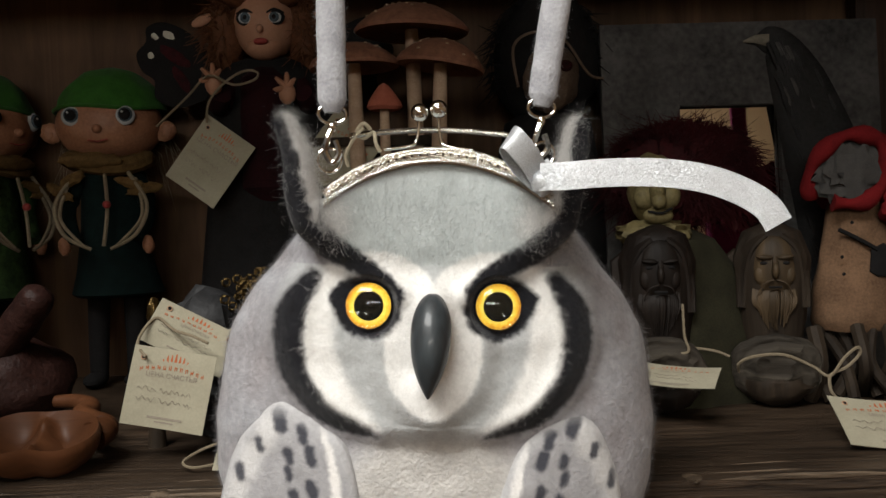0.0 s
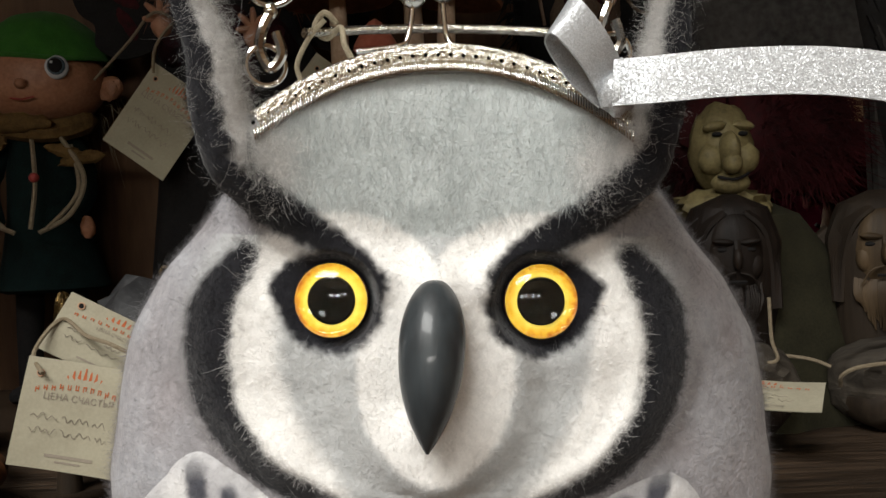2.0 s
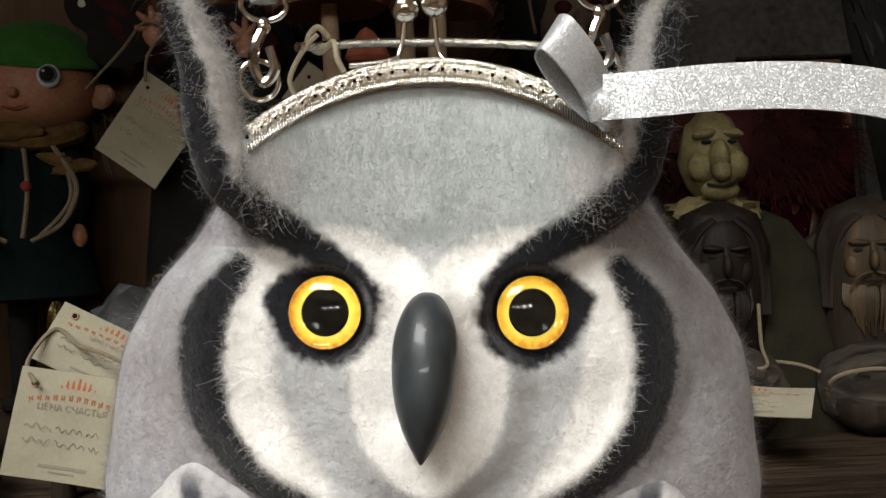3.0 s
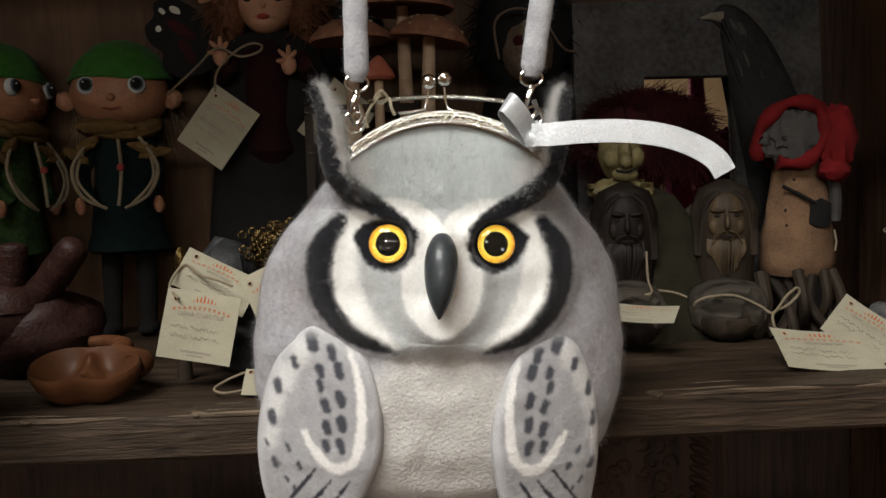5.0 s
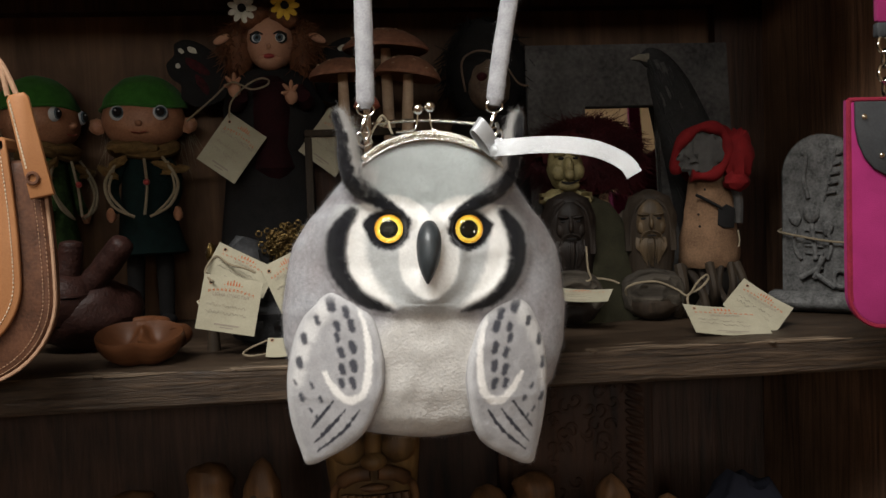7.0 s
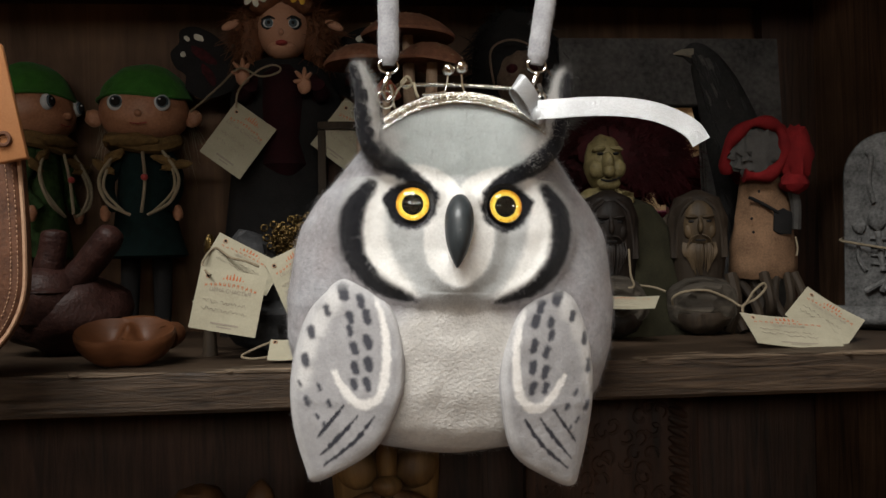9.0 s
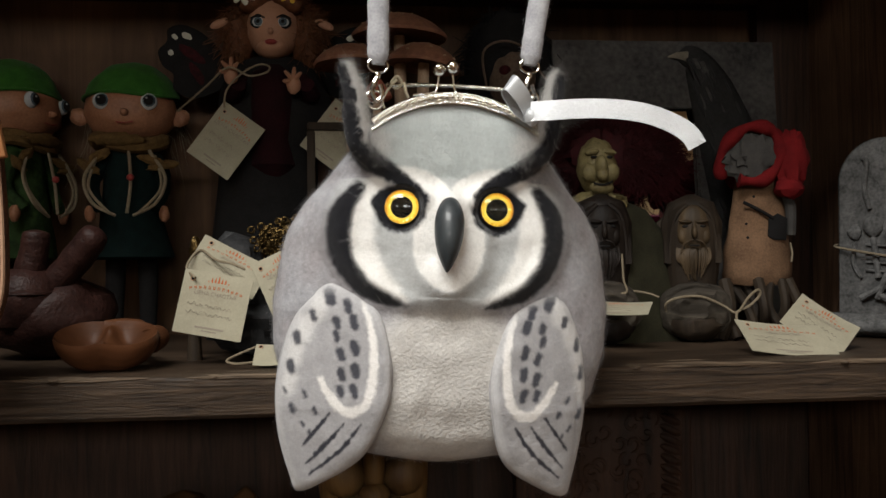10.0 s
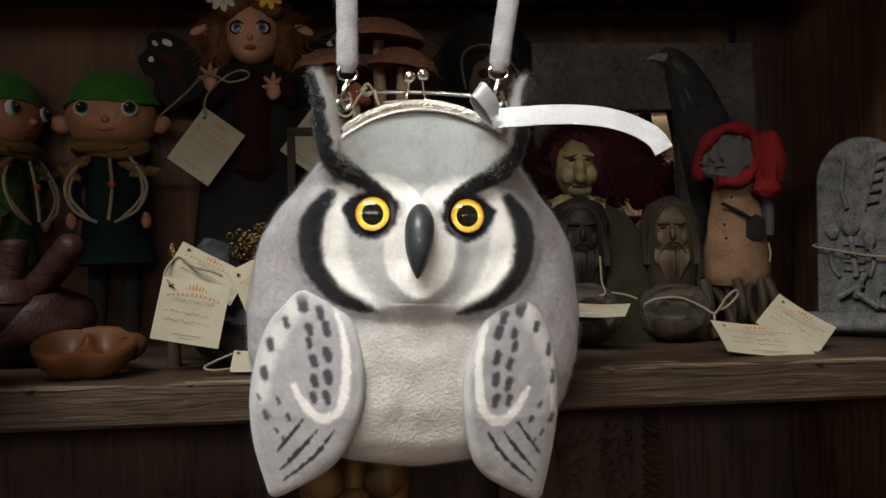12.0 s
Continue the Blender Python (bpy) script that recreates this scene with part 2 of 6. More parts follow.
def lattice(p, seed=0):
    """Smooth value noise, -1 to 1, at an array of points."""
    i = np.floor(p).astype(np.int64)
    f = p - i
    f = f * f * (3 - 2 * f)

    def h(a, b, c):
        n = (a * 73856093) ^ (b * 19349663) ^ (c * 83492791) ^ (seed * 2654435761)
        n = (n ^ (n >> 13)) * 1274126177
        return ((n ^ (n >> 16)) & 0xFFFF) / 32767.5 - 1
    out = 0
    for a in (0, 1):
        for b in (0, 1):
            for c in (0, 1):
                w = (f[:, 0] if a else 1 - f[:, 0]) * (f[:, 1] if b else 1 - f[:, 1]) * (f[:, 2] if c else 1 - f[:, 2])
                out = out + w * h(i[:, 0] + a, i[:, 1] + b, i[:, 2] + c)
    return out


def stroke(u, v, ctrl, n=40):
    """Signed distance (mm) outside a stroke whose control points are (u, v, half width)."""
    line = curve_pts(ctrl, n)
    best = np.full(u.shape, 1e3)
    for (u0, v0, r0), (u1, v1, r1) in zip(line[:-1], line[1:]):
        du, dv = u1 - u0, v1 - v0
        t = np.clip(((u - u0) * du + (v - v0) * dv) / (du * du + dv * dv + 1e-9), 0, 1)
        best = np.minimum(best, np.hypot(u - u0 - t * du, v - v0 - t * dv) - (r0 + (r1 - r0) * t))
    return best


def cover(d, soft):
    """1 inside, 0 outside, soft at the rim."""
    x = np.clip(0.5 - d / (2 * soft), 0, 1)
    return x * x * (3 - 2 * x)


def blend(col, colour, w):
    return col * (1 - w[:, None]) + np.array(colour)[None, :] * w[:, None]


def wool_mesh(name, verts, faces, colours, material, knots=0.35):
    me = bpy.data.meshes.new(name)
    nv, nf, k = len(verts), len(faces), faces.shape[1]
    me.vertices.add(nv)
    me.vertices.foreach_set("co", np.ascontiguousarray(verts, np.float32).ravel())
    me.loops.add(nf * k)
    me.loops.foreach_set("vertex_index", np.ascontiguousarray(faces, np.int32).ravel())
    me.polygons.add(nf)
    me.polygons.foreach_set("loop_start", np.arange(0, nf * k, k, dtype=np.int32))
    me.polygons.foreach_set("use_smooth", np.ones(nf, bool))
    me.update(calc_edges=True)
    at = me.attributes.new("wool", "FLOAT_COLOR", "POINT")
    at.data.foreach_set("color", np.c_[colours, np.ones(nv) * knots].astype(np.float32).ravel())
    me.materials.append(material)
    return me


def grid_faces(r, c, wrap):
    i, j = np.meshgrid(np.arange(r - 1), np.arange(c if wrap else c - 1), indexing="ij")
    k = (j + 1) % c
    return np.stack([i * c + j, i * c + k, (i + 1) * c + k, (i + 1) * c + j], -1).reshape(-1, 4)


def grid_normals(p, r, c):
    g = p.reshape(r, c, 3)
    a, b = np.gradient(g, axis=0), np.gradient(g, axis=1)
    n = np.cross(b, a).reshape(-1, 3)
    return n / (np.linalg.norm(n, axis=1, keepdims=True) + 1e-12)


def fuzz(name, roots, normals, colours, count, length, parent, weight=None, lean=(0, 0, -0.3), width=0.00003, stand=0.6, curl=2.2, seed=1, bright=1.0):
    """Loose wool fibres: thin curling blades that stand or lie on the felt."""
    rng = np.random.default_rng(seed)
    w = np.ones(len(roots)) if weight is None else np.maximum(weight, 0)
    pick = rng.choice(len(roots), count, p=w / w.sum())
    o, nn, cc = roots[pick], normals[pick], colours[pick] * bright * rng.uniform(0.75, 1.15, (count, 1))
    o = o + rng.normal(0, 0.00025, o.shape)

    def unit(x):
        return x / (np.linalg.norm(x, axis=1, keepdims=True) + 1e-9)
    flat = unit(np.cross(nn, rng.normal(0, 1, o.shape)))
    d = unit(nn * stand * rng.uniform(0.3, 1.6, (count, 1)) + flat + np.array(lean))
    bend = unit(np.cross(d, rng.normal(0, 1, o.shape)))
    ln = length * rng.uniform(0.35, 1.3, (count, 1)) * np.where(rng.random((count, 1)) > 0.94, 1.7, 1)
    k = curl * rng.uniform(0.15, 1.6, (count, 1))
    side = unit(np.cross(d, nn + rng.normal(0, 0.35, o.shape)))
    pts = []
    for t, q in ((0, 1), (0.25, 0.95), (0.5, 0.85), (0.78, 0.6)):
        c0 = o - nn * 0.0002 + ln * (d * np.sin(k * t) / k + bend * (1 - np.cos(k * t)) / k)
        pts += [c0 - side * width * q, c0 + side * width * q]
    pts.append(o + ln * (d * np.sin(k) / k + bend * (1 - np.cos(k)) / k))
    v = np.stack(pts, 1).reshape(-1, 3)
    b = np.arange(count)[:, None] * 9
    tri = np.concatenate([b + np.array([x]) for x in ((0, 1, 3), (0, 3, 2), (2, 3, 5), (2, 5, 4), (4, 5, 7), (4, 7, 6), (6, 7, 8))])
    ob = new(name, wool_mesh(name, v, tri, np.repeat(cc, 9, 0), FUZZ, 0.0))
    ob.parent = parent
    return ob


# ---- the cabinet: shelf boards, posts, back panel; the shop round it ----
PLANK = wood("dark_stained_plank", (0.085, 0.056, 0.036), (0.005, 0.0032, 0.0022), 0, 0.42, 42.0, 1.0)
WORN = wood("worn_plank_edge", (0.26, 0.19, 0.13), (0.014, 0.009, 0.006), 0, 0.4, 26.0, 0.8)
SIDE = wood("brown_stained_side", (0.27, 0.15, 0.09), (0.05, 0.028, 0.018), 2, 0.6, 15.0, 0.8)
# POST also carries the lower back panel's shade in its colour.
POST = wood("dark_post_wood_and_shaded_panel", (0.06, 0.028, 0.016), (0.011, 0.0055, 0.0035), 2, 0.6, 15.0, 0.8)
PLY = wood("brown_plywood", (0.125, 0.07, 0.039), (0.05, 0.026, 0.015), 2, 0.7, 7.0, 0.3)
PLASTER = surface("shop_plaster", (0.6, 0.46, 0.3), (0.5, 0.37, 0.23), 0.9, scale=6, fine=90)
SHELF_Z, FRONT, BACK = 1.234, 0.349, 0.645


def plank(name, x0, x1, y0, y1, z0, z1, material, label, wavy=0.0012):
    """A long board with an uneven, worn front edge."""
    s, n = Shape(), 90
    rows = []
    for i in range(n + 1):
        x = x0 + (x1 - x0) * i / n
        d = wavy * noise.noise(Vector((x * 14, y0, z0))) + wavy * 0.6 * noise.noise(Vector((x * 55, 3, z1)))
        e = wavy * 0.8 * noise.noise(Vector((x * 30, 9, z1)))
        b = 0.0022
        rows.append([(x, y0 + b + d, z0), (x, y0 + d, z0 + b), (x, y0 + d * 1.3, (z0 + z1) / 2), (x, y0 + d, z1 - b + e), (x, y0 + 0.3 * b + d, z1 - 0.3 * b + e), (x, y0 + b + d, z1 + e),
                     (x, y0 + 0.03, z1 + e * 0.4), (x, y1, z1), (x, y1, z0)])
    s.grid(rows)
    return thing(name, s, material, label, "shelf", kind="structure")


plank("shelf_main", -0.75, 0.62, FRONT, BACK, SHELF_Z - 0.023, SHELF_Z, PLANK, "dark stained rough wooden shelf board with worn front edge")
s = Shape()
for k, (dy, dz, wide) in enumerate(((0.0006, -0.0006, 0.0014), (0.0085, -0.0008, 0.0012), (0.021, -0.0012, 0.0013))):
    for i in range(9):
        x0 = -0.6 + 0.105 * i + 0.05 * noise.noise(Vector((i * 3.1, k * 7, 0)))
        xs = np.linspace(x0, x0 + 0.075 + 0.05 * noise.noise(Vector((i, k, 5))), 24)
        s.tube([(x, FRONT + dy + 0.0012 * noise.noise(Vector((x * 14, FRONT, SHELF_Z - 0.023))) + 0.0007 * noise.noise(Vector((x * 55, 3, SHELF_Z))) + 0.002 * noise.noise(Vector((x * 20, k, i))) * (dy > 0.002), SHELF_Z + dz + 0.0008 * noise.noise(Vector((x * 30, 9, SHELF_Z)))) for x in xs],
               [wide * math.sin(math.pi * (j + 0.3) / 24) ** 0.6 for j in range(24)], 0, 6)
for x in (-0.083, -0.166, 0.146, 0.268):
    s.ball((x + 0.002, FRONT + 0.004, SHELF_Z - 0.0006), (0.0042, 0.006, 0.0012), 0, 16, 0.35, x * 50, freq=5)
thing("trim_worn_edge", s, WORN, "pale worn grain ridges along the shelf edge", "shelf edge", kind="structure")
# Unseen front edge, brought 45 mm forward to shade the goods below.
plank("shelf_upper", -0.75, 0.62, FRONT - 0.045, BACK, 1.54, 1.565, PLY, "dark brown wooden shelf board overhead")
plank("shelf_lower", -0.75, 0.62, FRONT + 0.01, BACK, 0.93, 0.955, PLANK, "dark stained lower shelf board")

s = Shape()
s.box((-0.76, BACK + 0.003, 1.222), (0.64, BACK + 0.02, 2.1), bevel=0.001)
thing("wall_back_panel", s, PLY, "brown plywood back panel of the cabinet", "panel", kind="structure")
# Same back panel below the shelf; its shade is put into a darker wood.
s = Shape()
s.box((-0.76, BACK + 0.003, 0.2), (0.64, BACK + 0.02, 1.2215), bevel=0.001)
thing("wall_lower_panel", s, POST, "wooden back panel of the lower compartment, coloured dark for its shade", "panel", kind="structure")
for name, x0, x1 in (("wall_side_right", 0.402, 0.45), ("wall_side_left", -0.8, -0.755)):
    s = Shape()
    s.box((x0, FRONT + 0.012, 0.2), (x1, BACK, 2.1), bevel=0.003)
    thing(name, s, SIDE, "dark stained wooden upright side of the cabinet", "post", kind="structure")
s = Shape()
s.box((-0.75, BACK - 0.022, 1.518), (0.351, BACK - 0.001, 1.539), bevel=0.002)
thing("trim_beam", s, POST, "dark wooden cross beam under the upper shelf", "beam", kind="structure")
s = Shape()
s.box((0.352, BACK - 0.016, SHELF_Z + 0.001), (0.401, BACK - 0.001, 1.539), bevel=0.002)
thing("trim_corner", s, POST, "dark wooden corner batten of the cabinet", "batten", kind="structure")

s = Shape()
s.box((-3, -5, -0.03), (3, 1.0, 0.0))
thing("floor", s, wood("shop_floor_wood", (0.25, 0.16, 0.1), (0.14, 0.08, 0.05), 1, 0.5), "brown wooden shop floor", "floor", kind="structure")
s = Shape()
s.box((-3, -5, 3.05), (3, 1.0, 3.1))
thing("ceiling", s, PLASTER, "pale plaster shop ceiling", "ceiling", kind="structure")
for name, lo, hi in (("wall_rear", (-3, -5.1, 0), (3, -5.0, 3.05)), ("wall_west", (-3.1, -5, 0), (-3, 1.0, 3.05)), ("wall_east", (3, -5, 0), (3.1, 1, 3.05)), ("wall_north", (-3, 1.0, 0), (3, 1.1, 3.05))):
    s = Shape()
    s.box(lo, hi)
    thing(name, s, PLASTER, "plain plaster shop wall", "wall", kind="structure")


# ---- the owl handbag ----
OWL = Vector((0.0385, 0.326, 1.288))
HANG = pose(OWL.x, OWL.y, OWL.z, 0, 2.2, 0)
GREY, PALE, WHITE, COAL, CREAM = (0.305, 0.297, 0.312), (0.52, 0.55, 0.545), (0.79, 0.78, 0.757), (0.011, 0.011, 0.014), (0.57, 0.55, 0.52)
owl = tagged(new("owl_handbag"), "grey and white felted wool owl handbag hanging on felt straps", "handbag")
owl.matrix_world = HANG
MID = -1.1


def grown(u, v):
    """The bag widens and lengthens a little below the eyes."""
    return u * (1 + 0.05 * np.clip((42 - v) / 32, 0, 1)), np.where(v < 32, 32 - (32 - v) * 1.05, v)


def mirrored(ctrl, k):
    return [(MID + k * (u + 1.5), v, r) for u, v, r in ctrl]


def body_point(u0, theta_sin, theta_cos, v):
    """Girth of the body at the height v, in mm."""
    a = np.interp(v, [-91, -89, -85, -75, -58, -35, -15, 20, 34, 55, 70, 78.5, 81], [0, 22, 44, 61, 75, 81, 82, 77, 70, 53, 39, 26, 0])
    b = np.interp(v, [-91, -89, -85, -75, -58, -35, 0, 34, 55, 71, 78.5, 81], [0, 12, 20, 29, 35, 37, 36, 33, 28, 18, 9, 0])
    return a, b


RV, CT = 430, 620
sv = np.linspace(0, 1, RV)
v = 81.2 - 172.2 * (0.5 - 0.5 * np.cos(np.pi * sv)) * 0.35 - 172.2 * sv * 0.65
ks = np.hanning(41)
ks /= ks.sum()
dense = np.linspace(-100, 100, 801)
ad, bd = body_point(0, 0, 0, dense)
ad, bd = np.convolve(ad, ks, "same"), np.convolve(bd, ks, "same")
a, b = np.interp(v, dense, ad), np.interp(v, dense, bd)
a[0] = a[-1] = b[0] = b[-1] = 0.05
cen = np.interp(v, [-91, 10, 45, 84], [0, 0, 5, 22])
shift = np.interp(v, [-91, 40, 86], [0, 0.5, 1.5])
q = np.linspace(-1, 1, CT, endpoint=False)
th = np.pi * np.sign(q) * np.abs(q) ** 1.28
e = 2.35
su = np.sign(np.sin(th)) * np.abs(np.sin(th)) ** (2 / e)
sw = np.sign(np.cos(th)) * np.abs(np.cos(th)) ** (2 / e)
U = a[:, None] * su[None] + shift[:, None]
W = b[:, None] * sw[None]
V = np.repeat(v[:, None], CT, 1)
front = np.clip(sw, 0, 1)[None] * np.ones_like(U)
u1, v1, w1 = U.ravel(), V.ravel(), W.ravel()
fr = front.ravel()
p3 = np.stack([u1, v1, w1], 1)
spin = np.array(Euler((0.6, 0.9, 0.7)).to_matrix())
spun = p3 @ spin.T
nz1, nz2, nz3 = lattice(spun / 9, 1), 0.6 * lattice(spun / 2.3, 2) + 0.6 * lattice(p3 @ spin / 1.7, 5), lattice(spun / 0.9, 3)
jag = nz2 * 0.7 + nz3 * 0.5 + nz1 * 0.5

BROW = [(-47, 72, 5.5), (-44.5, 58, 5.5), (-38, 51, 5), (-29, 45.5, 3.8), (-20, 40, 3.2), (-14, 35, 2)]
CHEEK = [(-44.5, 39, 3.5), (-51, 28, 5.6), (-51, 14, 5.4), (-47, 3, 4.8), (-38, -7, 4.0), (-27, -12, 2.6), (-20, -14.2, 0.8)]
BAND = [(-36, 41, 4), (-41.5, 27, 6), (-40.5, 13, 6.4), (-35, 2, 5.6), (-26, -7, 3), (-20, -11.5, 1)]
SOCKET = [(-23.5, 30.0, 11.6), (-30, 31.5, 7.2), (-37.5, 33, 0.6)]
LOBE = [(-25.5, 47, 2.2), (-16, 43.6, 4.6), (-8.0, 34.5, 7.2), (-9.5, 19, 8.6), (-8.5, 6, 7.4), (-3, -1, 6)]

face = np.hypot((u1 - MID) / 57, (v1 - 26) / 42)
bump = 6.0 * cover((face - 1) * 40, 5) * np.clip((75 - v1) / 45, 0, 1)
for k in (1, -1):
    bump += 3.2 * np.exp(-np.clip(stroke(u1, v1, mirrored(LOBE, k)), 0, None) ** 2 / 26)
    bump += 2.6 * np.exp(-np.clip(stroke(u1, v1, mirrored(BROW, k)), 0, None) ** 2 / 10)
    bump += 1.4 * np.exp(-np.clip(stroke(u1, v1, mirrored(CHEEK, k)), 0, None) ** 2 / 8)
    bump -= 3.0 * np.exp(-np.hypot(u1 - MID + k * 22.5, v1 - 30.1) ** 2 / 70)
belly = cover(np.hypot((u1 - 0) / 38, (v1 + 52) / 40) * 30 - 30, 6) * (v1 < -10)
W = (W.ravel() + bump * fr ** 0.6 + nz1 * 0.7 + nz2 * 0.13 * (1 - belly) + belly * fr * 1.2).reshape(U.shape)
crown = np.clip((V - 34) / 18, 0, 1)
crown = crown * crown * (3 - 2 * crown)
target = 43.5 - 4.0 * np.clip((V - 45) / 35, 0, 1) ** 1.3 + 7.5 * np.clip(np.abs(U - 1.5) / 37, 0, 1.15) ** 2 * np.clip((V - 30) / 40, 0, 1)
Wt = W + cen[:, None]
inside = cover(np.abs(U - MID) - np.interp(V, [40, 60], [33, 46]), 8)
W = np.where(front > 0.02, Wt + (target - Wt) * crown * inside * np.clip(front * 3, 0, 1), Wt) - cen[:, None]
for k in (-1, 1):
    d_eye = np.hypot(U - MID - k * 22.5, V - 30.1)
    W = W - np.maximum(0, W + cen[:, None] - 38.5) * cover(d_eye - 9.6, 1.6) * (front > 0.02)
Ug, Vg = grown(U.ravel(), V.ravel())
body_xyz = np.stack([Ug, -(W + cen[:, None]).ravel(), Vg], 1) / 1000

col = np.tile(np.array(GREY), (len(u1), 1)) * (1 + 0.13 * nz1[:, None] * np.array((0.7, 1.0, 1.1)) + 0.16 * nz2[:, None] + 0.08 * nz3[:, None])
on = (fr > 0.02).astype(float)
col = blend(col, CREAM, belly * on * (0.86 + 0.14 * nz2))
col = blend(col, PALE, cover(np.hypot((u1 - 3) / 50, (v1 - 66) / 24) * 30 - 30 + jag * 2, 6) * on)
col = blend(col, (0.455, 0.465, 0.465), cover((face - 0.97) * 40 + jag, 3) * (v1 < 44) * on)
for k in (1, -1):
    col = blend(col, (0.62, 0.61, 0.60), 0.8 * cover(np.hypot(u1 - MID - k * 35, (v1 - 60) * 0.8) - 6 + jag * 2, 4) * on)
    col = blend(col, WHITE, cover(stroke(u1, v1, mirrored(BAND, k)) + jag, 2.4) * on)
    col = blend(col, WHITE, cover(stroke(u1, v1, mirrored(LOBE, k)) + jag * 0.7, 1.0) * on)
for k in (1, -1):
    for st in (BROW, CHEEK, SOCKET):
        col = blend(col, COAL, cover(stroke(u1, v1, mirrored(st, k)) + jag * 0.9, 1.2) * on)
faces = grid_faces(RV, CT, True)
knotty = np.clip(0.15 + 1.6 * belly + 0.45 * cover((1.08 - face) * 40, 4) * (v1 < 50), 0, 1.7)
body = new("body", wool_mesh("body", body_xyz, faces, np.clip(col, 0.004, 0.95), FELT, knotty))
body.parent = owl
tagged(body, "grey felted wool body with black and white owl face")
nrm = grid_normals(body_xyz, RV, CT)
if nrm[RV // 2 * CT + CT // 2][1] > 0:
    nrm = -nrm
area = np.repeat((a * 2)[:, None], CT, 1).ravel() * (fr > 0.01)
furry = area * (0.25 + 0.75 * cover((face - 1.02) * 40, 6) + 0.6 * (v1 > 45))
lit = np.clip(col.mean(1) / 0.8, 0, 1)
fuzz("wool_fuzz", body_xyz, nrm, col, 90000, 0.0021, owl, furry * (1 - 0.75 * lit ** 2), (0, 0, -0.25), seed=2, bright=1.05, stand=0.45)
fuzz("white_wool_fuzz", body_xyz, nrm, np.clip(col * 1.05, 0, 0.95), 26000, 0.0019, owl, furry * lit ** 3, (0, 0.1, -0.3), seed=4, stand=0.4)
brow_w = area * cover(np.hypot((u1 - 1) / 42, (v1 - 64) / 17) * 30 - 30, 6)
fuzz("combed_wool", body_xyz, nrm, col, 15000, 0.0042, owl, brow_w, (0, 0.0, -2.2), seed=6, stand=0.35, curl=0.9, bright=1.12)
for k in (1, -1):
    foot = area * cover(np.hypot(u1 - MID + k * 34, (v1 - 59) * 0.8) - 6, 4)
    fuzz("ear_foot_wool", body_xyz, nrm, np.tile(np.array((0.93, 0.92, 0.90)), (len(u1), 1)), 1000, 0.005, owl, foot, (k * 0.3, 0, -0.5), seed=60 + k, stand=0.45, curl=3.5, width=0.000022)
for k in (1, -1):
    edge_d = stroke(u1, v1, mirrored(CHEEK, k))
    seam = area * np.exp(-(edge_d - 0.6) ** 2 / 1.2) * (fr > 0.05)
    inner_side = (np.hypot((u1 - MID) / 50, (v1 - 24) / 38) < 1)[:, None]
    fuzz("cheek_fuzz", body_xyz, nrm, np.where(inner_side, np.array((0.95, 0.94, 0.92)), np.array((0.55, 0.54, 0.55))), 4500, 0.0032, owl, seam, (0, 0, 0), seed=70 + k, stand=0.35, curl=1.8, width=0.000024)
rim = area * (np.abs(nrm[:, 1]) < 0.45)
fuzz("rim_fuzz", body_xyz, nrm, col, 10000, 0.0030, owl, rim, (0, 0, 0.0), seed=3, width=0.000022, stand=1.0)


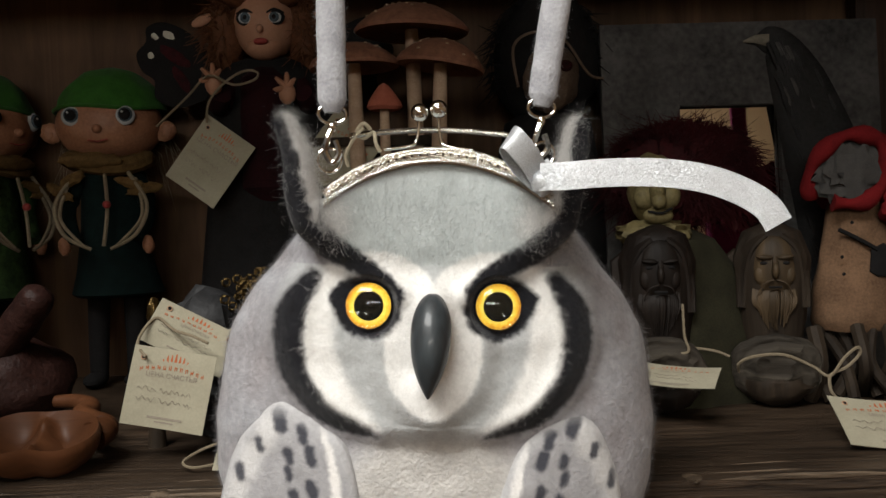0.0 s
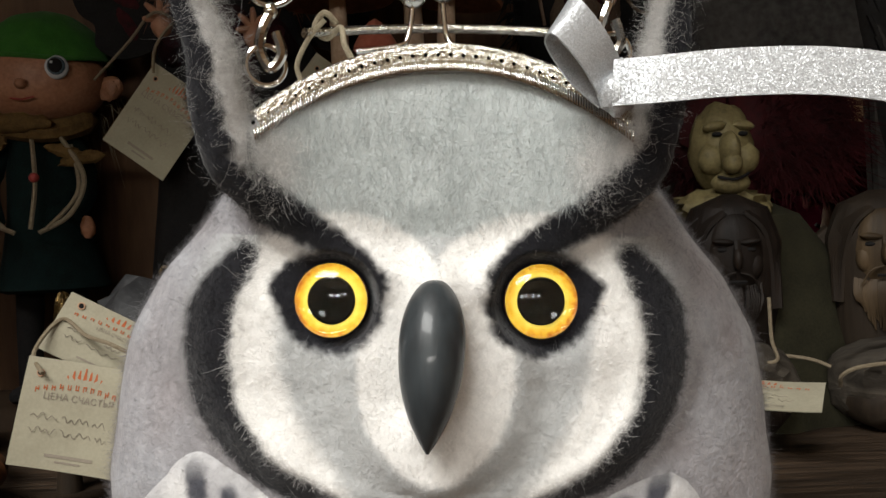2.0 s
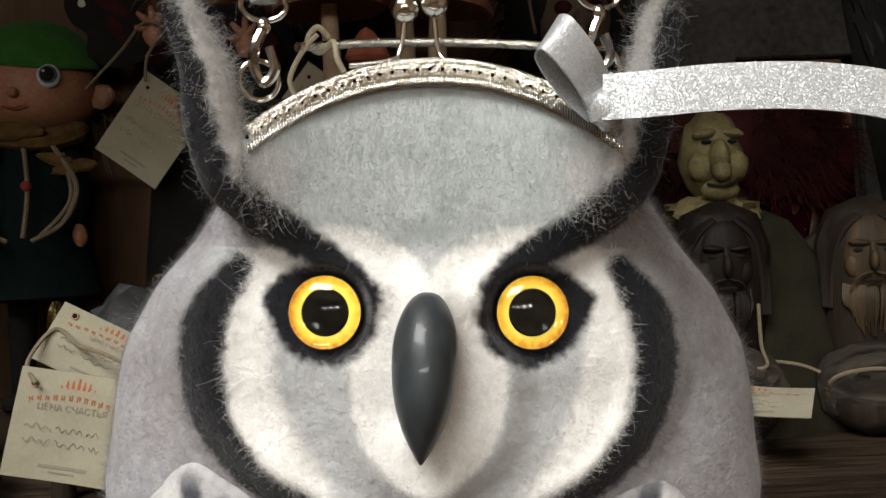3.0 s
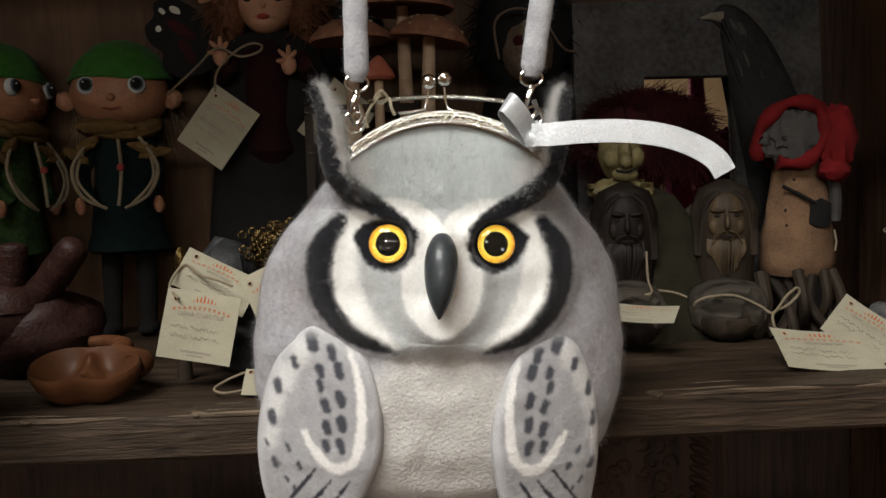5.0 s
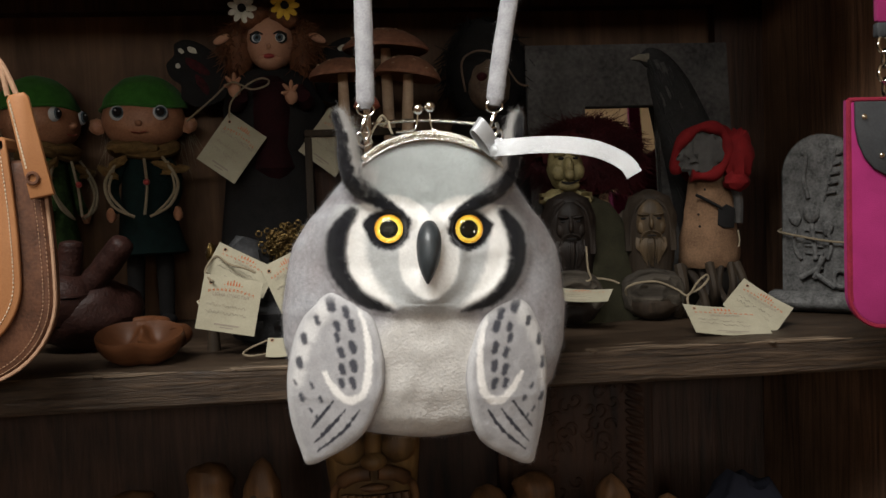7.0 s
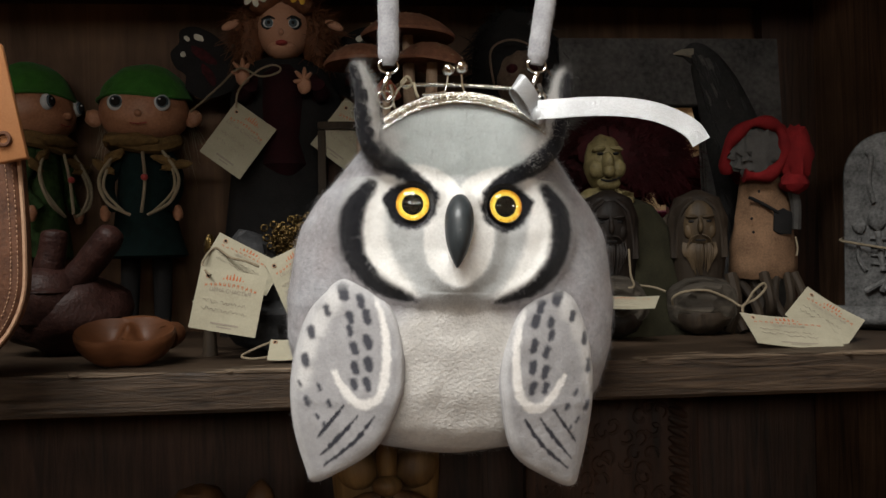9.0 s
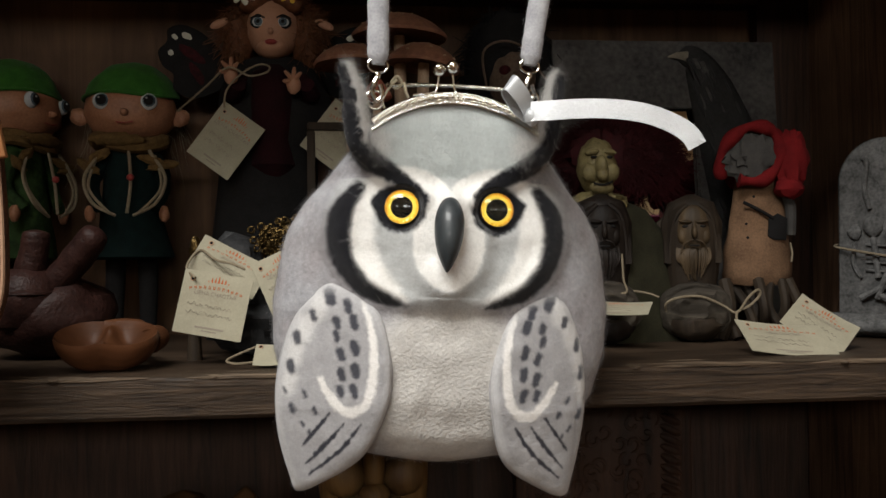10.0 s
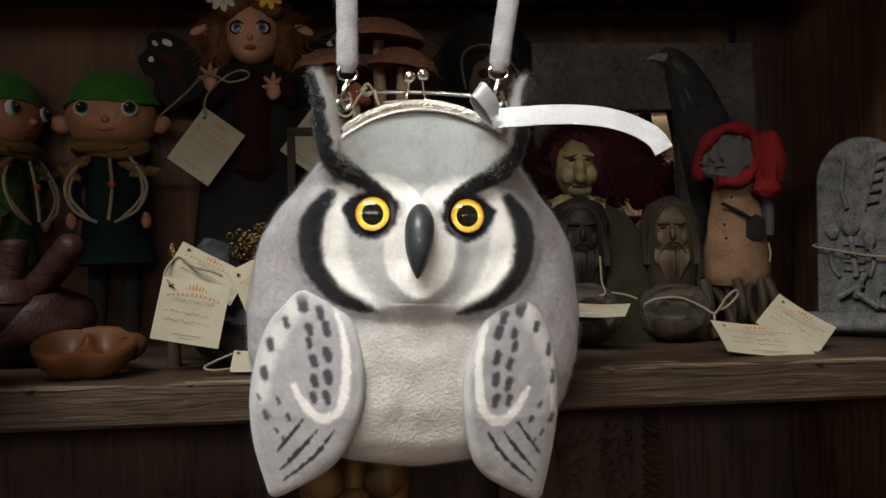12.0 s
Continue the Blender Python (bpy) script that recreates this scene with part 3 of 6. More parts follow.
# wings: thick felt cut-outs sewn on, tips hanging free
def wing(k, outline, label):
    ring = curve_pts(outline, 320, True)
    c = np.array((sum(p[0] for p in outline) / len(outline), sum(p[1] for p in outline) / len(outline)))
    m, n = 90, len(ring)
    t = np.r_[np.linspace(0.0, 1, m), np.ones(8), np.linspace(0.96, 0.05, 6)]
    lift = np.r_[5.2 * (1 - np.linspace(0, 1, m) ** 9) ** 0.6, np.linspace(-0.6, -3.5, 8), np.full(6, -4.0)]
    grow = np.r_[np.zeros(m), 0.9 * np.sin(np.linspace(0.2, 2.9, 8)), np.zeros(6)]
    g = c + (ring - c)[None] * t[:, None, None]
    d = (ring - c) / np.linalg.norm(ring - c, axis=1, keepdims=True)
    g = g + d[None] * grow[:, None, None]
    u, w = g[..., 0].ravel(), g[..., 1].ravel()
    lf = np.repeat(lift[:, None], n, 1).ravel()
    out = np.abs(u - MID)
    depth = 24 + 12 * np.clip((64 - out) / 40, 0, 1) - 6 * np.clip((out - 50) / 25, 0, 1.5) ** 2 - 7 * np.clip((-62 - w) / 40, 0, 1.2) + 2 * np.clip((-10 - w) / 30, 0, 1)
    P = np.stack([u, w, depth + lf], 1)
    n1, n2, n3 = lattice(P / 8, 7), lattice(P / 2.4, 8), lattice(P / 0.9, 9)
    jg = n2 * 0.5 + n3 * 0.35
    ug, wg = grown(u, w)
    xyz = np.stack([ug, -(depth + lf + n1 * 0.5 + n2 * 0.1), wg], 1) / 1000
    cl = np.tile(np.array((0.36, 0.355, 0.366)), (len(u), 1)) * (1 + 0.1 * n1[:, None] + 0.06 * n2[:, None])
    on = (np.repeat(t[:, None], n, 1).ravel() <= 1) * (lf > -0.4)
    # marks are laid out on a plain wing and follow its outline
    s = (u - c[0]) * k
    r = w - c[1]

    def mark(colour, soft, ctrl, f=1.0):
        nonlocal cl
        cl = blend(cl, colour, f * on * cover(stroke(s, r, ctrl, 24) + jg, soft))
    for mu, mv, rr in ((-5, 37, 5), (-11, 27, 5), (-16, 15, 5), (-18, 2, 4.5)):
        mark((0.66, 0.65, 0.64), 2.6, [(mu, mv + 2, rr * 0.8), (mu - 1, mv - 3, rr * 0.8)], 0.7)
    mark((0.76, 0.74, 0.72), 0.9, [(14.5, 39, 0.8), (19, 25, 1.6), (20, 7, 2.0), (16.5, -7, 2.1), (8.6, -10.5, 2.2), (1.5, -4.5, 2.0), (-4, 4, 1.2)])
    for mu, mv, rr in ((-0.5, 41.5, 3.9), (8, 37, 3.1), (3, 29.5, 2.7), (10.5, 30, 3.1), (3, 23.5, 2.3), (11.5, 18.5, 3.1), (5.2, 15.5, 2.7), (12, 8.5, 3.1), (5.6, 6.5, 2.9), (11.6, -0.8, 2.8), (5.4, -1.2, 2.6),
                       (-8, 32.5, 2.4), (-15, 22, 2.9), (-17.5, 9, 3.1), (-10.5, -3.5, 1.6), (-16.5, -10, 2.3), (-5.8, -10.5, 1.6), (-11.5, -17, 1.4), (-8, -21, 1.3), (-20, -2, 1.4)):
        mark((0.035, 0.037, 0.05), 1.0, [(mu - 0.5, mv + rr * 0.55, rr * 0.66), (mu + 0.4, mv - rr * 0.55, rr * 0.6)], 0.93)
    for ctrl in ([(0.6, -11.5, 0.5), (-5, -19, 0.9), (-11.6, -27.5, 0.4)], [(7.3, -15.5, 0.6), (0, -25, 1.0), (-9.5, -35.5, 0.4)], [(15, -15.5, 0.6), (6, -28, 1.0), (-8, -40.5, 0.4)]):
        mark((0.03, 0.03, 0.04), 0.6, ctrl)
    cl = blend(cl, (0.56, 0.555, 0.56), 0.55 * on * np.clip((np.repeat(t[:, None], n, 1).ravel() - 0.86) / 0.1, 0, 1))
    cl = blend(cl, (0.60, 0.60, 0.60), 0.8 * on * cover(np.hypot(s + 20, r + 54) - 9, 5))
    rows = len(t)
    ob = new("wing", wool_mesh("wing", xyz, grid_faces(rows, n, True), np.clip(cl, 0.01, 0.9), FELT))
    ob.parent = owl
    tagged(ob, label)
    nn = grid_normals(xyz, rows, n)
    if nn[(m // 2) * n][1] > 0:
        nn = -nn
    fuzz("wing_fuzz", xyz, nn, cl, 13000, 0.0016, ob, np.repeat((t * (t <= 1))[:, None], n, 1).ravel() * (lf > -2), (0, 0, -0.3), seed=5 + k, stand=0.4)
    return ob


wing(1, [(-53, -4), (-38, -11), (-29, -22), (-25, -42), (-27, -62), (-37, -83), (-54, -96), (-66, -102), (-70.5, -94), (-76, -74), (-77, -50), (-72, -26), (-64, -11)],
     "light grey felt wing with dark spots and white edging")
wing(-1, [(49, -5), (57, -10), (64, -25), (67.5, -50), (66.5, -76), (63, -96), (60, -103.5), (49, -100), (29, -86), (22, -63), (21, -43), (27, -23), (37, -10)],
     "light grey felt wing with dark spots and white edging")


# ears: black wool horns with pale inner wool
def ear(k, tip, label):
    ctrl = [(MID - k * 27, 42, 30), (MID - k * 35, 49, 39), (MID - k * 42, 58, 45), (MID - k * 45.5, 70, 49), (MID - k * 47, 82, 52), (MID - k * tip, 94, 53)]
    line = curve_pts(ctrl, 90)
    n = 64
    rad = np.interp(np.linspace(0, 1, len(line)), [0, 0.2, 0.4, 0.65, 0.9, 0.97, 1], [1.5, 4.6, 6.0, 5.2, 3.6, 2.6, 0.6])
    ang = np.linspace(0, 2 * np.pi, n, endpoint=False)
    uu = line[:, 0:1] + rad[:, None] * np.cos(ang)[None]
    ww = line[:, 2:3] + rad[:, None] * 0.7 * np.sin(ang)[None]
    vv = np.repeat(line[:, 1:2], n, 1) + 0.25 * (uu - line[:, 0:1]) * k
    P = np.stack([uu.ravel(), vv.ravel(), ww.ravel()], 1)
    j = lattice(P / 3, 11) + 0.6 * lattice(P / 1, 12)
    xyz = np.stack([uu.ravel() + j * 0.3, -(ww.ravel() + j * 0.4), vv.ravel()], 1) / 1000
    inner = np.repeat((np.cos(ang) * k)[None], len(line), 0).ravel() * 6
    cl = np.tile(np.array(COAL), (len(P), 1)) * 1.3
    edge = np.interp(vv.ravel(), [52, 60, 75, 92], [7.5, 1.8, 1.6, 2.4]) + (0 if k > 0 else 0.8)
    cl = blend(cl, (0.60, 0.59, 0.58), cover(edge - inner + j * 1.4, 1.6))
    ob = new("ear_tuft", wool_mesh("ear_tuft", xyz, grid_faces(len(line), n, True), np.clip(cl, 0.008, 0.9), FELT))
    ob.parent = owl
    tagged(ob, label)
    nn = grid_normals(xyz, len(line), n)
    c0 = np.repeat(np.stack([line[:, 0], -line[:, 2], line[:, 1]], 1) / 1000, n, 0)
    nn *= np.sign(np.sum(nn * (xyz - c0), 1, keepdims=True))
    pale = np.clip(cl.mean(1) / 0.5, 0, 1)
    fuzz("ear_fuzz", xyz, nn, cl, 12000, 0.0030, ob, np.interp(P[:, 1], [42, 72, 95], [0.5, 1, 1.6]), (0, 0, 0.2), seed=21 + k, stand=0.5, curl=3.0, width=0.000024)
    fuzz("loose_ear_wool", xyz, nn, np.tile(np.array((0.75, 0.74, 0.72)), (len(xyz), 1)), 6500, 0.0065, ob, pale * np.interp(P[:, 1], [42, 60, 95], [1.6, 1, 1.2]), (k * 0.25, 0, -0.1), seed=31 + k, stand=0.6, curl=4.5, width=0.00002)


ear(1, 51.8, "black felt ear tuft with pale inner wool")
ear(-1, 48.3, "black felt ear tuft with pale inner wool")

# glass eyes
IRIS, n_, l_, p_ = node_mat("amber_iris")
tc = n_.new("ShaderNodeTexCoord")
sep = n_.new("ShaderNodeVectorMath")
sep.operation = "LENGTH"
flat = n_.new("ShaderNodeVectorMath")
flat.operation = "MULTIPLY"
flat.inputs[1].default_value = (1, 0, 1)
l_.new(tc.outputs["Object"], flat.inputs[0]), l_.new(flat.outputs[0], sep.inputs[0])
nt = n_.new("ShaderNodeTexNoise")
nt.inputs["Scale"].default_value = 900
l_.new(tc.outputs["Object"], nt.inputs["Vector"])
ma = n_.new("ShaderNodeMath")
ma.operation = "MULTIPLY_ADD"
ma.inputs[1].default_value = 0.0022
l_.new(nt.outputs["Fac"], ma.inputs[0]), l_.new(sep.outputs["Value"], ma.inputs[2])
mr = n_.new("ShaderNodeMapRange")
mr.inputs["From Min"].default_value, mr.inputs["From Max"].default_value = 0.0048, 0.0094
l_.new(ma.outputs[0], mr.inputs["Value"])
rp = n_.new("ShaderNodeValToRGB")
el = rp.color_ramp.elements
el[0].color, el[1].color = (0.66, 0.56, 0.16, 1), (0.05, 0.012, 0.003, 1)
el.new(0.40).color = (0.72, 0.56, 0.09, 1)
el.new(0.64).color = (0.68, 0.40, 0.03, 1)
el.new(0.84).color = (0.42, 0.13, 0.012, 1)
l_.new(mr.outputs[0], rp.inputs[0]), l_.new(rp.outputs[0], p_.inputs["Base Color"])
p_.inputs["Roughness"].default_value = 0.7
p_.inputs["Specular IOR Level"].default_value = 0.05
GLASS, n_, l_, p_ = node_mat("clear_eye_glass")
p_.inputs["Transmission Weight"].default_value, p_.inputs["Roughness"].default_value, p_.inputs["IOR"].default_value = 1.0, 0.015, 1.5
for k in (-1, 1):
    eye = tagged(new("eye"), "yellow glass eye with large black pupil")
    eye.parent = owl
    eye.matrix_local = pose((MID + k * 22.5) / 1000, -0.0425, 0.0301, -4, 0, k * 7) @ Matrix.Scale(0.92, 4)
    s = Shape()
    s.grid([[(r * math.cos(t), y, r * math.sin(t)) for t in np.linspace(0, 2 * math.pi, 64, endpoint=False)] for r, y in ((0.0002, 0), (0.0046, 0), (0.0081, 0.0004), (0.0082, 0.003), (0.0002, 0.0032))])
    part("iris", s, IRIS, eye, "amber yellow iris")
    s = Shape()
    s.grid([[(r * math.cos(t), y, r * math.sin(t)) for t in np.linspace(0, 2 * math.pi, 48, endpoint=False)] for r, y in ((0.0002, -0.0005), (0.0049, -0.0004), (0.0052, 0.0001), (0.0002, 0.0002))])
    part("pupil", s, BLACK, eye, "black pupil")
    s = Shape()
    s.grid([[(r * math.cos(t), y, r * math.sin(t)) for t in np.linspace(0, 2 * math.pi, 64, endpoint=False)] for r, y in
            [(0.0086 * math.sin(x) + 0.0001, -0.0036 * math.cos(x) - 0.0010) for x in np.linspace(0, math.pi / 2, 16)] + [(0.0085, -0.0008), (0.0002, -0.0008)]])
    g = part("cornea", s, GLASS, eye, "clear domed glass")
    g.visible_shadow = False

# beak: long glossy black drop
s = Shape()
rows = []
for i in range(49):
    t = 0.5 - 0.5 * math.cos(math.pi * i / 48)
    z = 0.0350 - 0.0350 * t
    hw = 0.0065 * (math.sin(math.pi / 2 * t / 0.36) ** 0.45 if t < 0.36 else 1 - ((t - 0.36) / 0.64) ** 2.3) + 0.0004
    y0 = -0.0485 - 0.003 * math.sin(math.pi * t) - 0.006 * t * t
    rows.append([(MID / 1000 - 0.0003 - 0.0013 * t + hw * math.cos(x), y0 - (hw * 1.15 + 0.0004) * math.sin(x), z) for x in np.linspace(0, 2 * math.pi, 36, endpoint=False)])
s.grid(rows)
part("beak", s, BEAK, owl, "glossy black pointed beak")


# clasp frame: the front half leans out, its ends nearest; the rear bar stands behind
def arc(dz=0.0, dy=0.0, shrink=0.0, n=70):
    return [(0.0004 + (0.0392 - shrink) * t, -0.0395 - 0.0085 * t * t + dy, 0.0678 + 0.0155 * (1 - abs(t) ** 2.1) + dz) for t in np.linspace(-1, 1, n)]


s = Shape()
s.tube(arc(), 0.0024, 0, 14)
s.tube(arc(0.0012, -0.0012), 0.0011, 0, 10)
part("frame_front", s, ENGRAVED, owl, "engraved silver clasp frame rim")
s = Shape()
s.tube(arc(-0.0026, -0.0002, 0.0004), 0.0011, 0, 8)
part("frame_lip", s, ENGRAVED, owl, "brassy lip under the frame")
s = Shape()
for x, y, z in arc(-0.0026, -0.0002, 0.0004, 150):
    s.box((x - 0.00015, y - 0.0024, z - 0.0013), (x + 0.00015, y - 0.0004, z + 0.0011), bevel=0.00004)
part("frame_ribs", s, SILVER, owl, "fine silver ribs")
s = Shape()
s.ball((0, 0, 0), (0.00045, 0.0003, 0.00045), 0, 8)
hole_mesh = s.mesh("sewing_hole", BLACK)
for x, y, z in arc(-0.0004, -0.0023, 0.0, 30):
    hole = new("sewing_hole", hole_mesh)
    hole.parent, hole.location = owl, (x, y, z)
s = Shape()
s.tube([(0.0004 + 0.032 * t, -0.016 - 0.012 * t * t, 0.0900 + 0.0035 * (1 - t * t)) for t in np.linspace(-1, 1, 40)], 0.0011, 0, 10, flat=1.6)
part("frame_back", s, ENGRAVED, owl, "engraved rear bar of the clasp")
for x0, bend in ((-0.0032, -1), (0.0035, 1)):
    s = Shape()
    x = -0.0035 + x0
    s.tube(curve_pts([(x + bend * 0.0125, -0.034, 0.0848), (x + bend * 0.0035, -0.033, 0.0862), (x + bend * 0.001, -0.032, 0.0885), (x, -0.031, 0.0960)], 24), 0.0006, 0, 10)
    s.ball((x, -0.031, 0.0990 + 0.0007 * bend), 0.0033, 0, 28)
    part("clasp_ball", s, SILVER, owl, "polished silver kiss clasp ball")


s = Shape()
s.tube(curve_pts([(-0.0245, -0.0265, 0.0925), (-0.027, -0.0285, 0.0945), (-0.0295, -0.0265, 0.0915), (-0.027, -0.024, 0.0895), (-0.0235, -0.027, 0.0915), (-0.0225, -0.028, 0.0875), (-0.021, -0.027, 0.0845)], 40), 0.0007, 0, 6)
s.tube(curve_pts([(-0.027, -0.028, 0.093), (-0.0305, -0.028, 0.089), (-0.0335, -0.027, 0.083), (-0.0325, -0.026, 0.079)], 20), 0.0006, 0, 6)
part("twine_knot", s, surface("cream_knotted_twine", (0.5, 0.44, 0.32), (0.35, 0.29, 0.2), 0.9, scale=500, fine=2000, bump=0.6), owl, "cream twine knotted round the clasp bar")


def ring_shape(c, r, wire, tilt=0.0, squash=1.0):
    s = Shape()
    s.tube([Vector(c) + Vector((r * math.cos(t) * math.cos(tilt), r * math.cos(t) * math.sin(tilt), r * squash * math.sin(t))) for t in np.linspace(0, 2 * math.pi, 32, endpoint=False)], wire, 0, 8, True)
    return s


# straps with their rings and snap hooks
for sx, base in ((-0.0366, 0.0932), (0.0354, 0.0962)):
    y = -0.043
    d = 1 if sx > 0 else -1
    part("frame_ring", ring_shape((sx + d * 0.001, y, base - 0.0130), 0.0042, 0.0006, 0.4), SILVER, owl, "thin silver ring on the clasp frame")
    s = Shape()
    s.tube(curve_pts([(sx, y, base - 0.002), (sx - 0.0016, y - 0.001, base - 0.006), (sx - 0.0022, y, base - 0.010), (sx, y, base - 0.0135), (sx + 0.0024, y, base - 0.0105), (sx + 0.0012, y, base - 0.006)], 30), [0.0012] * 31, 0, 8)
    s.ball((sx, y, base - 0.0015), (0.0016, 0.0016, 0.002), 0, 14)
    part("snap_hook", s, SILVER, owl, "small silver snap hook")
    part("strap_ring", ring_shape((sx, y, base + 0.003), 0.0048, 0.0006, 0.2, 0.7), SILVER, owl, "silver ring through the strap end")
    s = Shape()
    out = 0.011 if d > 0 else 0.002
    path = curve_pts([(sx, y, base + 0.0035), (sx + out * 0.3 * d, y, base + 0.03), (sx + out * d, y + 0.001, base + 0.08), (sx + out * 1.5 * d, y + 0.006, base + 0.12), (sx + out * 1.8 * d, y + 0.0155, base + 0.165)], 80)
    rad = [0.0050 * (0.55 + 0.45 * min(1, i / 5)) * (1 + 0.06 * noise.noise(Vector((i * 0.4, sx * 50, 0)))) for i in range(len(path))]
    s.tube(path, rad, 0, 18, flat=0.75)
    part("strap", s, STRAP, owl, "soft grey felt shoulder strap")
    pts = np.array(s.v)
    cn = np.repeat(path, 18, 0)
    nn = (pts - cn) / (np.linalg.norm(pts - cn, axis=1, keepdims=True) + 1e-9)
    fuzz("strap_fuzz", pts, nn, np.tile(np.array((0.42, 0.42, 0.44)), (len(pts), 1)), 6000, 0.0018, owl, None, (0, 0, 0), seed=41 + d)


# silver ribbon tied round the clasp frame
def band(ctrl, half, n=60, thick=0.00025, lean=None):
    line = curve_pts(ctrl, n)
    s, rows = Shape(), []
    for i, p in enumerate(line):
        a_, b_ = line[max(i - 1, 0)], line[min(i + 1, len(line) - 1)]
        d = Vector(b_ - a_).normalized()
        up = Vector(lean or (0, 0.12, 1))
        up = (up - d * up.dot(d)).normalized()
        nr = d.cross(up).normalized()
        q = Vector(p)
        rows.append([q + up * half + nr * thick, q + nr * (thick + 0.0001), q - up * half + nr * thick, q - up * half - nr * thick, q - nr * thick, q + up * half - nr * thick])
    return s.grid(rows)


bow = tagged(new("ribbon_bow"), "silver lurex ribbon tied to the clasp with one long tail", "ribbon")
bow.matrix_world = HANG
part("tail", band([(0.0335, -0.0585, 0.0748), (0.041, -0.062, 0.0750), (0.056, -0.064, 0.0762), (0.072, -0.066, 0.0762), (0.086, -0.068, 0.0742), (0.097, -0.0695, 0.0702), (0.104, -0.071, 0.0655), (0.1075, -0.072, 0.0600)], 0.0046, 80), RIBBON, bow, "long stiff ribbon tail")
part("loop", band([(0.0345, -0.0545, 0.074), (0.0295, -0.0595, 0.081), (0.0240, -0.060, 0.0870), (0.0228, -0.0545, 0.0865), (0.0280, -0.052, 0.0795), (0.0345, -0.053, 0.0735)], 0.0046, 50, lean=(0.5, 0.3, 0.8)), RIBBON, bow, "upright ribbon loop")
part("short_end", band([(0.0350, -0.052, 0.0735), (0.0375, -0.050, 0.077), (0.0395, -0.049, 0.079)], 0.0036, 20, lean=(-0.6, 0.2, 0.8)), RIBBON, bow, "short ribbon end")
s = Shape()
s.ball((0.0345, -0.0565, 0.0728), (0.0038, 0.0034, 0.0044), 0, 20, 0.25, 3)
part("knot", s, RIBBON, bow, "tight ribbon knot")


# ---- the goods on and round the shelf ----
SKIN = surface("doll_clay_skin", (0.32, 0.155, 0.088), (0.17, 0.068, 0.034), 0.5, scale=45, fine=500, bump=0.25, spec=0.3)
FAIRY = surface("painted_doll_skin", (0.36, 0.19, 0.12), (0.28, 0.14, 0.085), 0.5, scale=50, fine=500, bump=0.05)
GREEN = surface("green_felt_cap", (0.03, 0.115, 0.016), (0.018, 0.07, 0.011), 0.95, scale=150, fine=1200, bump=0.5, sheen=0.05)
TEAL = surface("teal_cloth", (0.0035, 0.012, 0.0115), (0.001, 0.003, 0.003), 0.9, scale=120, fine=900)
CHECK = surface("green_black_cloth", (0.03, 0.062, 0.018), (0.0025, 0.003, 0.0025), 0.9, scale=90, fine=300, bump=0.4)
MUSTARD = surface("mustard_wool", (0.13, 0.078, 0.028), (0.05, 0.028, 0.01), 0.9, scale=200, fine=900)
TWINE = surface("pale_twine", (0.22, 0.18, 0.125), (0.14, 0.11, 0.07), 0.9, scale=500, fine=2000, bump=0.6)
EYEWHITE = surface("painted_eye_white_and_glint", (0.46, 0.47, 0.47), (0.34, 0.37, 0.39), 0.25, scale=200, coat=0.5)
EYEBLUE = surface("painted_eye_blue", (0.09, 0.12, 0.14), (0.03, 0.045, 0.055), 0.2, scale=300, coat=0.5)
AUBURN = surface("auburn_hair", (0.13, 0.052, 0.024), (0.05, 0.02, 0.011), 0.6, scale=300, fine=1500)
WINE = surface("wine_velvet", (0.02, 0.003, 0.005), (0.006, 0.0015, 0.002), 0.9, scale=60)
LIPS = surface("painted_lips", (0.3, 0.05, 0.045), None, 0.4)
PETAL = surface("white_petals", (0.5, 0.48, 0.4), (0.36, 0.34, 0.27), 0.8)
YELLOW = surface("yellow_petals", (0.6, 0.38, 0.05), (0.45, 0.26, 0.03), 0.8)
DARKWOOD = wood("old_driftwood", (0.042, 0.029, 0.018), (0.012, 0.008, 0.0055), 2, 0.7, 8)
GREYWOOD = wood("grey_driftwood", (0.1, 0.084, 0.065), (0.018, 0.0145, 0.011), 0, 0.8, 12, 0.9)
CARVED = wood("carved_limewood", (0.14, 0.070, 0.030), (0.03, 0.014, 0.007), 2, 0.55, 6)
FACEWOOD = wood("carved_face_wood", (0.12, 0.08, 0.043), (0.024, 0.016, 0.009), 2, 0.55, 7)
TERRA = wood("carved_reddish_wood", (0.13, 0.05, 0.021), (0.06, 0.022, 0.009), 0, 0.45, 8, 0.25)
OXBLOOD = surface("oxblood_ceramic", (0.032, 0.013, 0.010), (0.008, 0.0034, 0.003), 0.5, scale=90, fine=420, bump=1.0)
CAP = surface("speckled_cap", (0.27, 0.13, 0.08), (0.14, 0.06, 0.038), 0.6, scale=150, fine=380, bump=0.4)
REDCAP = surface("red_cap", (0.4, 0.13, 0.085), (0.3, 0.08, 0.05), 0.6, scale=120, fine=500)
STEM = surface("pale_stem", (0.46, 0.34, 0.24), (0.3, 0.2, 0.13), 0.8, scale=150, fine=800)
BARK = wood("blackened_driftwood", (0.02, 0.013, 0.009), (0.006, 0.004, 0.003), 2, 0.6, 8)
SOOT = surface("black_cloth", (0.012, 0.011, 0.011), (0.005, 0.005, 0.005), 0.9, scale=80)
SKULL = surface("grey_brown_mask", (0.12, 0.085, 0.06), (0.05, 0.03, 0.02), 0.7, scale=120)
SLATE = surface("sponged_grey_board", (0.085, 0.081, 0.077), (0.014, 0.013, 0.013), 0.75, scale=24, fine=240, bump=0.3)
RAVEN = surface("dark_raven_paint", (0.024, 0.023, 0.023), (0.008, 0.008, 0.008), 0.65, scale=70, fine=400, bump=0.6)
